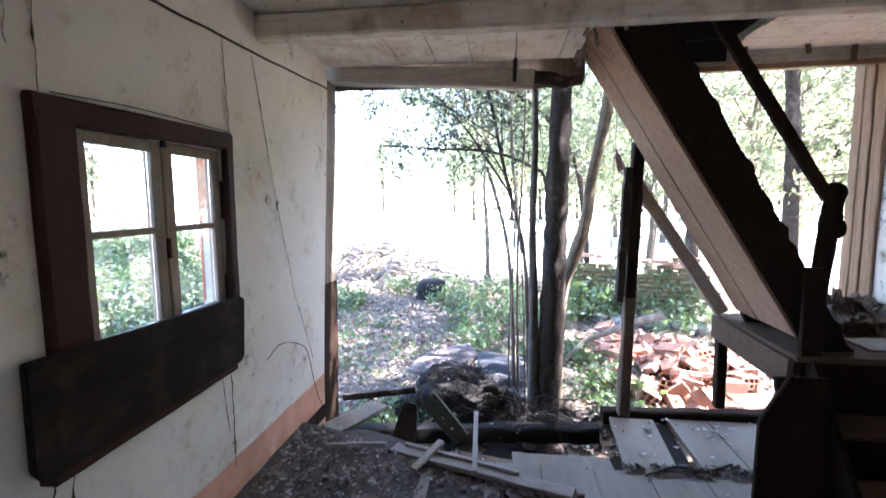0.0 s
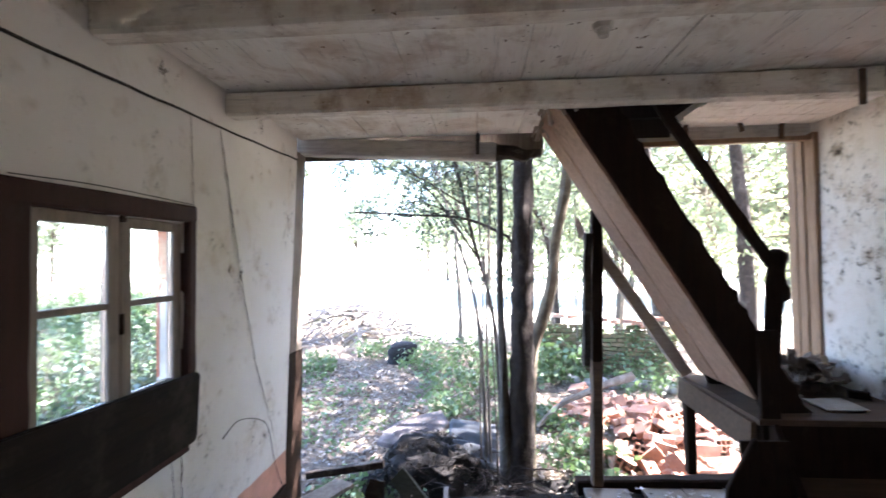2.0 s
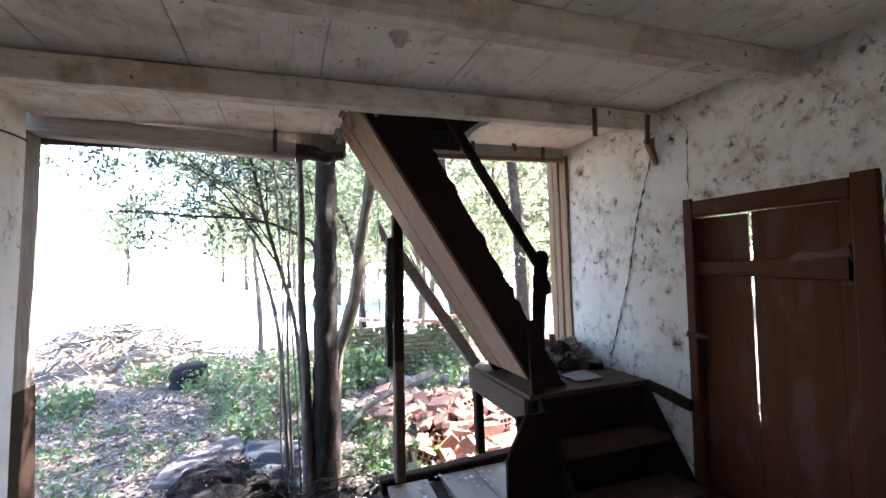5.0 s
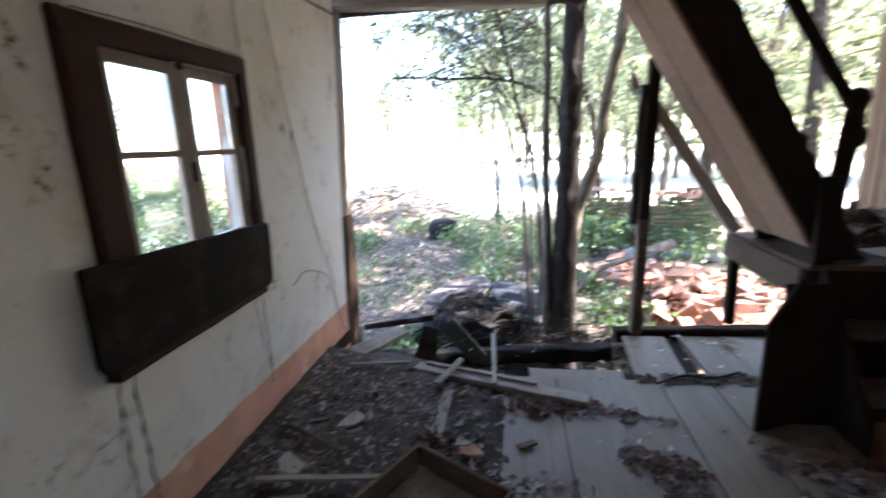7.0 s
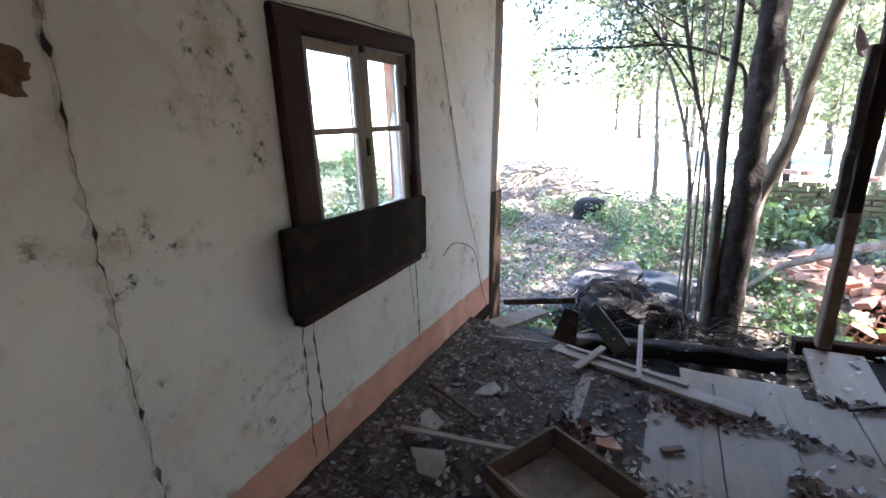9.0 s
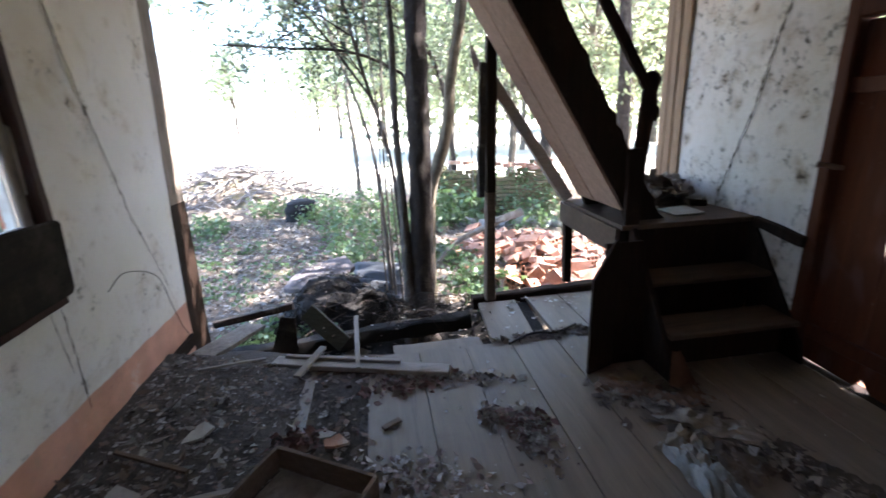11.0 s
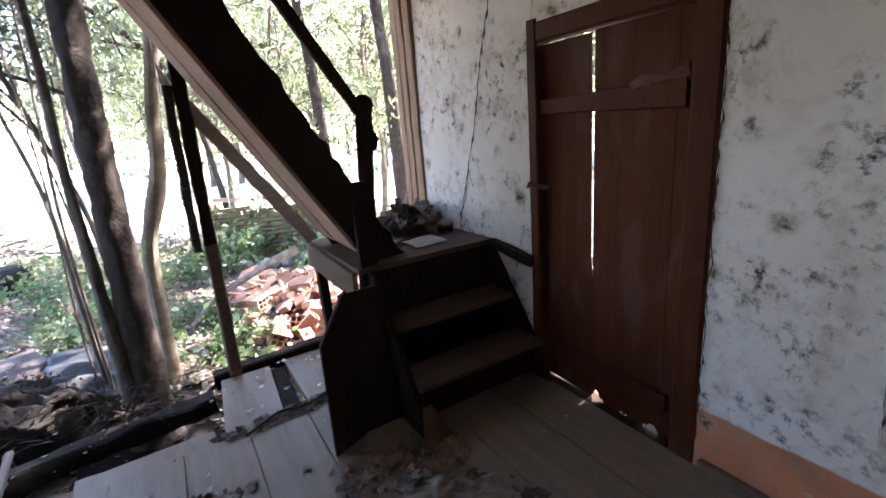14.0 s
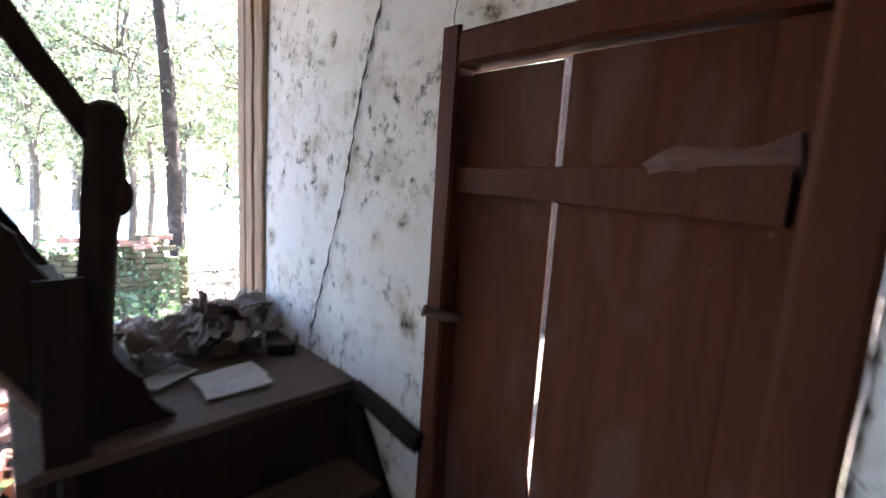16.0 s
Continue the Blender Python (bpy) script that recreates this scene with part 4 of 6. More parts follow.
# ---- stair: two steps, a landing, and the steep flight up through the ceiling ----
stair = thing("staircase", (3.0, -0.6, 0), "dark wooden stair with a landing and a steep boarded flight", "staircase")
part("landing", timber_bm((2.915, -0.395, 0.79), (W - 0.005, -0.395, 0.79), 0.96, 0.035, 0.003, 0.2, seed=61), TREADW, stair, "worn landing boards")
part("riser", block(2.965, W - 0.003, -0.858, -0.83, 0.46, 0.770, 0.003), DARKWOOD, stair)
part("riser", block(3.0, W - 0.004, -0.902, -0.884, 0.005, 0.466, 0.004), DARKWOOD, stair)
part("riser", block(3.0, W - 0.032, -1.24, -1.22, 0.005, 0.23, 0.004), DARKWOOD, stair)
part("tread", timber_bm((3.0, -0.965, 0.478), (W - 0.032, -0.965, 0.478), 0.26, 0.03, 0.003, 0.15, seed=62), TREADW, stair)
part("tread", timber_bm((3.0, -1.215, 0.247), (W - 0.032, -1.215, 0.247), 0.27, 0.03, 0.003, 0.15, seed=63), TREADW, stair)


def stringer(x0, x1, pts):
    bm = bmesh.new()
    a = [bm.verts.new((x0, y, z)) for y, z in pts]
    b = [bm.verts.new((x1, y, z)) for y, z in pts]
    bm.faces.new(a), bm.faces.new(b[::-1])
    for i in range(len(pts)):
        bm.faces.new((a[i], a[(i + 1) % len(pts)], b[(i + 1) % len(pts)], b[i]))
    bmesh.ops.bevel(bm, geom=bm.edges[:], offset=0.005, segments=1, affect="EDGES")
    return bm


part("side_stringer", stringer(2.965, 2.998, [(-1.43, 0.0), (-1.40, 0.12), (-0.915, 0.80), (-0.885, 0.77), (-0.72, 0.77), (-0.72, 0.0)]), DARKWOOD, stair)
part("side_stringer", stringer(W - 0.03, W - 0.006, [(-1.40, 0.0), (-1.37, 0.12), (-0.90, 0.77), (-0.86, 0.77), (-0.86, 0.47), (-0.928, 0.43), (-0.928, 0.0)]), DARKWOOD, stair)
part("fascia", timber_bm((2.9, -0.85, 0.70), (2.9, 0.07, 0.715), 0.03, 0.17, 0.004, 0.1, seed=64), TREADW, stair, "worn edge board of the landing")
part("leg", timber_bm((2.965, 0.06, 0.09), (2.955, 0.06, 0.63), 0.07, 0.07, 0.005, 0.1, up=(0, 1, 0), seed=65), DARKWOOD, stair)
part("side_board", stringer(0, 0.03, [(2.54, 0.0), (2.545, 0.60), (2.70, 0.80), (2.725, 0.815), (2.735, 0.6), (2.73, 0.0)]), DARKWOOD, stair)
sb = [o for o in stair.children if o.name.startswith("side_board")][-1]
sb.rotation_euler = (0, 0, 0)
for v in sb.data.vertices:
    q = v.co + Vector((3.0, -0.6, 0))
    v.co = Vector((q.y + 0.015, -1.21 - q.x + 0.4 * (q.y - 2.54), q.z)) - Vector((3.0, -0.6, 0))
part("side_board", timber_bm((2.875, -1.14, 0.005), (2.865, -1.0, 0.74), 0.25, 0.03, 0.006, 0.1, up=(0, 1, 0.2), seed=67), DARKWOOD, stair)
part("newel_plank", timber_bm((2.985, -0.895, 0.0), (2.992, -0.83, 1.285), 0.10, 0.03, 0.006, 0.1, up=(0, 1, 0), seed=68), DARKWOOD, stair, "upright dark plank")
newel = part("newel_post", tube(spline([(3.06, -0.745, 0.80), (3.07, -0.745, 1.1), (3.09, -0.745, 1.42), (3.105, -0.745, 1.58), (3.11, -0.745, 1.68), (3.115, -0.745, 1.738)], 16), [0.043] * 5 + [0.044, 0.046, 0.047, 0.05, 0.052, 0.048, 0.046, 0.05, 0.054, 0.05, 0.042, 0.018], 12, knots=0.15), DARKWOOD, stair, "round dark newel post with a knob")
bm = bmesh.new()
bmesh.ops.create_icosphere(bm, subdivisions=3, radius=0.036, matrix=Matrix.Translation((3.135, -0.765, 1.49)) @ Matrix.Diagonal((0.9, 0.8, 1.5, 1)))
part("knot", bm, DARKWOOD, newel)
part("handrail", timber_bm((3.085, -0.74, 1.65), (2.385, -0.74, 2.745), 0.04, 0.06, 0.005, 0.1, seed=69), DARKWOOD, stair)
# the flight: near side board, far side board, boarded underside, treads between
LOWA, LOWB = Vector((2.975, 0, 0.90)), Vector((1.83, 0, 2.74))
UPA, UPB = Vector((3.245, 0, 0.81)), Vector((2.14, 0, 2.74))
YN, YF = -0.785, -0.13


def cheek(y0, y1, ragged):
    bm = bmesh.new()
    n = 40
    rows = []
    for i in range(n + 1):
        k = i / n
        lo, up = LOWA.lerp(LOWB, k), UPA.lerp(UPB, k)
        if k < 0.06:
            lo = Vector((LOWB.x + (LOWA.x - LOWB.x) * (1 - k) + 0.03 * (1 - k / 0.06), 0, LOWA.lerp(LOWB, k).z - 0.09 * (1 - k / 0.06)))
        up = up + Vector((0.016, 0, 0.01)) * (ragged * (noise.noise(Vector((i * 0.8, y0 * 5, 0))) + (0.9 if i % 7 == 0 else 0)))
        rows.append([bm.verts.new((p.x, y, p.z)) for p, y in ((lo, y0), (up, y0), (up, y1), (lo, y1))])
    for a, b in zip(rows, rows[1:]):
        for j in range(4):
            bm.faces.new((a[j], a[(j + 1) % 4], b[(j + 1) % 4], b[j]))
    bm.faces.new(rows[0]), bm.faces.new(rows[-1])
    return bm


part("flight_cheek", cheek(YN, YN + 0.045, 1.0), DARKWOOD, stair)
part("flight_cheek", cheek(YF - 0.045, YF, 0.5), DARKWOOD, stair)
for i, (a, b) in enumerate(((YN + 0.002, -0.40), (-0.398, YF - 0.002))):
    d = Vector((-0.012, 0, -0.007)) * (1 + 0.3 * i)
    part("soffit_board", timber_bm(LOWA + d + Vector((0, (a + b) / 2, 0)), LOWB + d + Vector((0, (a + b) / 2, 0)), b - a, 0.02, 0.003, 0.15, seed=70 + i), SOFFIT, stair, "bare brown boards under the flight")
for i in range(8):
    k = (i + 0.5) / 8.3
    lo, up = LOWA.lerp(LOWB, k), UPA.lerp(UPB, k)
    c = lo.lerp(up, 0.55)
    part("tread", block(c.x - 0.1, c.x + 0.11, YN + 0.047, YF - 0.047, c.z - 0.015, c.z + 0.015, 0.004), DARKWOOD, stair)

# ---- outside ----


def ground_height(x, y):
    h = -0.32 + 0.05 * noise.noise(Vector((x * 0.35, y * 0.35, 0))) + 0.02 * noise.noise(Vector((x * 1.7, y * 1.7, 3)))
    # the hollow under the broken floor, and earth under the house
    if -0.6 < x < 4.4 and y < 0.8:
        k = min(1.0, (0.8 - y) / 0.5)
        dx = max(0.0, 1.0 - max(0.0, x - 2.2) / 0.8) if y > -0.05 else 1.0
        h -= 0.28 * k * dx * min(1.0, (x + 0.6) / 0.5)
    d = math.hypot(x, y)
    if d > 14:
        h += min(0.9, (d - 14) * 0.03)
    # low bank of litter
    h += 0.76 * math.exp(-(((x + 2.2) / 1.5) ** 2 + ((y - 8.4) / 1.3) ** 2))
    h += 0.75 * math.exp(-(((x + 8.6) / 1.8) ** 2 + ((y - 8.0) / 1.6) ** 2))
    h += 0.16 * math.exp(-(((x - 3.3) / 0.9) ** 2 + ((y - 1.7) / 0.9) ** 2))
    return h


def spaced(lo, hi, near0, near1, fine):
    out, v = [], near0
    while v < near1:
        out.append(v)
        v += fine
    step, up = fine, near1
    while up < hi:
        out.append(up)
        step *= 1.22
        up += step
    out.append(hi)
    step, dn = fine, near0 - fine
    while dn > lo:
        out.insert(0, dn)
        step *= 1.22
        dn -= step
    out.insert(0, lo)
    return out


GX, GY = spaced(-700, 700, -7, 8, 0.16), spaced(-700, 700, -6, 13, 0.16)
gv = [(x, y, ground_height(x, y)) for y in GY for x in GX]
nx = len(GX)
gf = [(j * nx + i, j * nx + i + 1, (j + 1) * nx + i + 1, (j + 1) * nx + i) for j in range(len(GY) - 1) for i in range(nx - 1)]
me = bpy.data.meshes.new("ground")
me.from_pydata(gv, [], gf)
smooth(me, 80)
tagged(link("ground", me, GROUND), "leaf-strewn earth that runs out to a sunny clearing", "ground", kind="structure")


def stuff(name, verts, per, material, label, category):
    me = quads_mesh(name, verts, per)
    return tagged(link(name, me, material), label, category, kind="stuff")


def on_ground(rng, n, x0, x1, y0, y1, lift=(0.0, 0.03)):
    p = np.empty((n, 3))
    p[:, 0], p[:, 1] = rng.uniform(x0, x1, n), rng.uniform(y0, y1, n)
    p[:, 2] = [ground_height(a, b) for a, b in p[:, :2]]
    p[:, 2] += rng.uniform(*lift, n)
    return p


rng = np.random.default_rng(11)
pts = np.concatenate([on_ground(rng, 26000, -4.5, 5.5, 0.25, 5.0), on_ground(rng, 12000, -6.5, 7.0, 4.0, 10.5), on_ground(rng, 6000, -11.0, -4.0, 4.0, 10.0)])
stuff("leaf_litter", leaf_verts(rng, pts, 0.064, flat=0.66, slim=0.55), 4, LITTER, "dry brown and grey fallen leaves on the ground", "leaf litter")

# heap of brushwood and litter
rng = np.random.default_rng(12)
sv = []
for i in range(420):
    x, y = rng.normal(-2.1, 1.0), rng.normal(8.2, 0.85)
    z = ground_height(x, y) + rng.uniform(0, 0.12)
    d = rng.normal(size=3)
    d[2] *= 0.3
    d /= np.linalg.norm(d)
    l, r = rng.uniform(0.15, 0.5), rng.uniform(0.006, 0.018)
    s = np.cross(d, [0, 0, 1.0])
    s /= np.linalg.norm(s)
    u = np.cross(s, d)
    c = np.array([x, y, z])
    for a, b in ((s, u), (u, -s), (-s, -u), (-u, s)):
        sv += [c - d * l + (a + b) * r, c + d * l + (a + b) * r * 0.7, c + d * l + (a - b) * r * 0.7, c - d * l + (a - b) * r]
stuff("brushwood_heap", np.array(sv), 4, STICKS, "grey-brown heap of broken branches and litter", "brush heap")

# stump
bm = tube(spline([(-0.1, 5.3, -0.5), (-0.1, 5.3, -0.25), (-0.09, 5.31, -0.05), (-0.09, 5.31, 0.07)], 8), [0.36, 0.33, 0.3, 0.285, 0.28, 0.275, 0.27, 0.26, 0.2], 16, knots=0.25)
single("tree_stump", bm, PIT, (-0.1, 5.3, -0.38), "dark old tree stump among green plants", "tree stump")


# ---- plants ----
def crown_points(rng, centres, twig=0.5, per=9, leaves=16, jitter=0.05):
    """Leaf places along short twigs round the centres, and the twigs."""
    pts, twigs = [], []
    for c, r in centres:
        for _ in range(per):
            a = np.array(c) + rng.normal(size=3) * r * np.array([0.5, 0.5, 0.36])
            d = rng.normal(size=3) + np.array([0, 0, -0.15])
            d /= np.linalg.norm(d)
            L = twig * rng.uniform(0.5, 1.2)
            twigs.append((a, a + d * L))
            k = rng.uniform(0, 1, leaves)[:, None]
            pts.append(a + d * L * k + rng.normal(size=(leaves, 3)) * jitter * (0.6 + k))
    return np.concatenate(pts), twigs


def tree(name, at, trunk, radii, centres, leaf, bark, leafmat, label, per=9, leaves=16, twig=0.5, seed=0, limb_from=0.45, group="", sides=10, knots=0.25, rings=22):
    """trunk: points; centres: (place, spread) of the leaf clumps. All in world metres."""
    rng = np.random.default_rng(seed)
    t = thing(name, at, label, "tree", group)
    P = spline(trunk, rings)
    R = [radii[0] + (radii[1] - radii[0]) * (i / rings) ** 0.8 for i in range(rings + 1)]
    R[0] *= 1.35
    part("trunk", tube(P, R, sides, knots=knots, seed=seed), bark, t)
    if not centres:
        return t
    pts, twigs = crown_points(rng, centres, twig, per, leaves)
    bm = bmesh.new()
    for c, r in centres:
        k = int(rings * (limb_from + (0.98 - limb_from) * rng.random()))
        a, b = P[k], Vector(c)
        mid = a.lerp(b, 0.5) + Vector((0, 0, 0.12 * (b - a).length))
        rr = min(R[k] * 0.55, 0.02 + 0.02 * (b - a).length)
        tube(spline([a, mid, b], 6), [rr * (1 - 0.8 * i / 6) for i in range(7)], 5, bm, caps=False)
    for a, b in twigs[::2]:
        tube([a, (a + b) / 2 + rng.normal(size=3) * 0.03, b], [0.007, 0.005, 0.002], 3, bm, caps=False)
    tagged(part("branchwork", bm, bark, t), kind="stuff")
    me = quads_mesh("crown", leaf_verts(rng, pts, leaf) - np.array(at), 4)
    link("crown", me, leafmat, t)
    return t


def clumps(rng, centre, spread, n, size):
    return [((centre[0] + rng.normal() * spread[0], centre[1] + rng.normal() * spread[1], centre[2] + rng.normal() * spread[2]), size * rng.uniform(0.7, 1.3)) for _ in range(n)]


rng = np.random.default_rng(21)
# the dark trunk close to the house, and thin stems beside it
tree("tree", (1.65, 0.42, -0.45), [(1.73, 0.40, -0.5), (1.745, 0.40, 0.2), (1.765, 0.42, 1.0), (1.785, 0.46, 1.7), (1.81, 0.55, 2.5), (1.88, 0.7, 3.6), (2.1, 1.0, 5.0), (2.3, 1.3, 6.4)], (0.108, 0.075), clumps(rng, (2.4, 2.2, 6.4), (1.6, 1.3, 0.7), 34, 0.8), 0.10, BARK, LEAF_A, "dark rough tree trunk growing close to the house", seed=1, per=9, leaves=18, limb_from=0.75, sides=26, rings=90, knots=0.2)
tree("tree", (1.52, 0.36, -0.45), [(1.60, 0.36, -0.5), (1.605, 0.38, 0.3), (1.60, 0.42, 0.9), (1.585, 0.5, 1.5), (1.60, 0.6, 2.4), (1.55, 0.8, 3.4)], (0.05, 0.022), clumps(np.random.default_rng(8), (1.5, 1.1, 3.7), (0.4, 0.35, 0.25), 5, 0.4), 0.085, BARK_GREY, LEAF_A, "thin grey-brown stem leaning on a dark trunk", seed=2, per=5, leaves=12, limb_from=0.85)
STEM = (((1.46, 0.7), (1.36, 1.0, 1.3), (1.05, 1.7, 2.3), (0.7, 2.6, 3.4), 0.024), ((1.5, 0.62), (1.47, 0.7, 1.2), (1.52, 0.8, 2.3), (1.5, 1.0, 3.6), 0.014), ((1.42, 0.66), (1.44, 0.7, 1.4), (1.40, 0.8, 2.4), (1.3, 0.9, 3.5), 0.010), ((1.56, 0.7), (1.50, 0.8, 1.2), (1.40, 0.9, 2.2), (1.45, 1.1, 3.4), 0.009))
for i, (b, p, q, r, w) in enumerate(STEM):
    tree("sapling", (b[0], b[1], -0.4), [(b[0], b[1], -0.5), (b[0] - 0.02, b[1] + 0.02, 0.4), p, q, r], (w, w * 0.5), clumps(rng, (r[0], r[1] + 0.4, r[2] - 0.1), (0.5, 0.5, 0.3), 5 if i == 0 else 2, 0.4), 0.085, BARK_GREY, LEAF_A, "thin bare sapling stem with leaves above", seed=30 + i, per=5, leaves=12, group="saplings by the trunk", sides=6, limb_from=0.8)
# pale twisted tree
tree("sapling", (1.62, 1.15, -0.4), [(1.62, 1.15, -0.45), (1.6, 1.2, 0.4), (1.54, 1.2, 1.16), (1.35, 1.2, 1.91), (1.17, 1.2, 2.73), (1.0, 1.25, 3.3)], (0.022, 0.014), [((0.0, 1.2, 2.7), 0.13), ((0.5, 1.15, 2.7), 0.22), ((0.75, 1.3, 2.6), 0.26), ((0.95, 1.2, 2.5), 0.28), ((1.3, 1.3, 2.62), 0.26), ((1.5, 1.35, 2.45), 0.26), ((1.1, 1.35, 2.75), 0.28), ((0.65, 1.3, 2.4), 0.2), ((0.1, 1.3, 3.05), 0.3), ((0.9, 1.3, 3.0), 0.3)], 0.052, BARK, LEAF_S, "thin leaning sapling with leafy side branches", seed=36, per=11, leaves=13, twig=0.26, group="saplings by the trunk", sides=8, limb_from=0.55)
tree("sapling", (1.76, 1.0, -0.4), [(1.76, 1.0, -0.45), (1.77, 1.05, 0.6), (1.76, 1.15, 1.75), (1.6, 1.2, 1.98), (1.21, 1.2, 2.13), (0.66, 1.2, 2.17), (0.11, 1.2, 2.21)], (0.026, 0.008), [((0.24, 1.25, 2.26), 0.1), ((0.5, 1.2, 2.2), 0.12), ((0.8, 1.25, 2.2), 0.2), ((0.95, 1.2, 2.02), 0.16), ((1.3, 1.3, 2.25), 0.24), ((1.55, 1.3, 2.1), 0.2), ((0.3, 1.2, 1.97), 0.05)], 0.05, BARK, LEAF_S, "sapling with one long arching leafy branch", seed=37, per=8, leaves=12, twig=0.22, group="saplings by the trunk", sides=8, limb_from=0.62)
tree("tree", (1.86, 0.85, -0.4), [(1.86, 0.85, -0.45), (1.865, 0.88, 0.2), (1.90, 0.9, 0.75), (1.96, 0.9, 0.99), (2.06, 0.9, 1.30), (2.11, 0.9, 1.60), (2.14, 0.9, 1.86), (2.24, 0.9, 2.35), (2.3, 0.95, 2.75), (2.5, 1.2, 3.6), (2.8, 2.0, 4.8)], (0.062, 0.045), clumps(rng, (3.1, 3.0, 4.6), (1.1, 1.0, 0.6), 20, 0.7), 0.09, BARK_PALE, LEAF_B, "pale twisted young tree", seed=3, limb_from=0.7)
# leaning brace, coloured pale in place of the sun on it, and low branch
single("timber_brace", timber_bm((2.235, 0.075, 1.88), (2.92, 0.0, 0.838), 0.06, 0.085, 0.009, 0.06, taper=1.1, seed=71), timber("brace_sunlit_wood", (0.46, 0.40, 0.33), (0.34, 0.29, 0.235), "x", dirty=0.25), (2.92, 0.0, 0.81), "bare timber brace leaning from post to landing, sunlight in its pale colour", "brace")
single("fallen_branch", tube(spline([(2.05, 1.75, -0.2), (2.3, 1.9, -0.02), (2.6, 2.1, 0.05), (2.95, 2.2, 0.16), (3.3, 2.4, 0.2)], 12), [0.02 + 0.035 * (i / 12) for i in range(13)], 8, knots=0.3), BARK_GREY, (2.6, 2.1, -0.1), "bent bare branch lying over the ground", "branch")
# dry vines that hang beside the post, and a dead leaf caught in them
for i, (x, y, z0, z1) in enumerate(((2.205, 0.3, 2.4, 0.9), (2.33, 0.3, 2.0, 0.85))):
    pts = spline([(2.27 + 0.02 * i, 0.93, 2.72), (x - 0.01, 0.5, 2.5), (x, y, z0), (x - 0.012, y, (z0 + z1) / 2), (x + 0.01 * i, y + 0.01, z1)], 30)
    single("hanging_vine", tube(pts, [0.0045] * 31, 5), STICKS, (x, y, z1), "thin pale dry vine hanging from a twisted tree", "vine", group="vines by the post")
lv = [(2.205, 0.29, 2.05), (2.235, 0.28, 1.98), (2.285, 0.27, 1.88), (2.275, 0.28, 1.83), (2.225, 0.29, 1.86), (2.195, 0.30, 1.95)]
bm = bmesh.new()
bm.faces.new([bm.verts.new((x + 0.006 * (j % 2), y - 0.012 * (j % 3), z)) for j, (x, y, z) in enumerate(lv)])
bmesh.ops.triangulate(bm, faces=bm.faces[:])
bmesh.ops.solidify(bm, geom=bm.faces[:], thickness=0.003)
single("dead_leaf", bm, PAPERS, (2.21, 0.29, 1.83), "large pale dead leaf caught in the vines", "leaf")
# slim trees in the clearing's edge
# the first one's upper crown is out of view, added to shade the ground
tree("tree", (0.95, 7.4, -0.35), [(0.95, 7.4, -0.4), (0.93, 7.4, 0.8), (0.86, 7.4, 2.0), (0.95, 7.3, 3.2), (0.8, 7.2, 4.6), (0.5, 7.0, 6.6)], (0.055, 0.03), clumps(rng, (0.0, 5.9, 3.9), (1.1, 1.0, 0.6), 34, 0.75) + clumps(rng, (0.0, 6.8, 6.6), (1.6, 1.4, 0.6), 30, 0.9), 0.095, BARK_GREY, LEAF_A, "slim young tree with spreading branches", seed=4, limb_from=0.5)
tree("tree", (3.0, 5.6, -0.35), [(3.0, 5.6, -0.4), (2.9, 5.6, 1.0), (2.6, 5.3, 2.4), (1.8, 4.8, 3.3), (0.9, 4.4, 3.6), (0.1, 4.2, 3.5)], (0.06, 0.025), clumps(rng, (1.0, 4.5, 3.3), (0.9, 0.7, 0.5), 34, 0.6), 0.085, BARK, LEAF_A, "young tree with a long arching branch", seed=5, limb_from=0.5)
for i, (x, y, h, s) in enumerate(((4.6, 7.5, 4.2, 1.3), (6.4, 6.6, 4.6, 1.5), (5.4, 9.8, 5.2, 1.7), (8.2, 8.4, 5.6, 1.9), (3.4, 9.2, 4.4, 1.4), (7.2, 4.2, 5.2, 1.4))):
    tree("tree", (x, y, -0.35), [(x, y, -0.4), (x + 0.1, y, h * 0.3), (x - 0.1, y + 0.1, h * 0.65), (x + 0.1, y, h)], (0.075, 0.03), clumps(rng, (x, y, h * 0.68), (s * 0.75, s * 0.75, h * 0.2), 24, 0.95), 0.11, BARK_PALE if i % 2 else BARK_GREY, LEAF_B if i % 2 else LEAF_A, "leafy young tree at the edge of the clearing", seed=40 + i, per=8, leaves=16, limb_from=0.35, group="trees beside the ruin")
# unseen tree, its crown set in the sun's way to the door's slit
tree("tree", (7.95, -1.0, -0.35), [(7.95, -1.0, -0.4), (7.9, -1.0, 2.5), (7.8, -1.0, 4.6), (7.65, -1.0, 6.0)], (0.1, 0.04), clumps(rng, (7.55, -1.05, 6.0), (0.5, 0.45, 0.35), 42, 0.5), 0.11, BARK, LEAF_A, "unseen slim tree added to keep sun off the door's slit", seed=59, per=8, leaves=16, limb_from=0.7, group="tall trees over the yard")
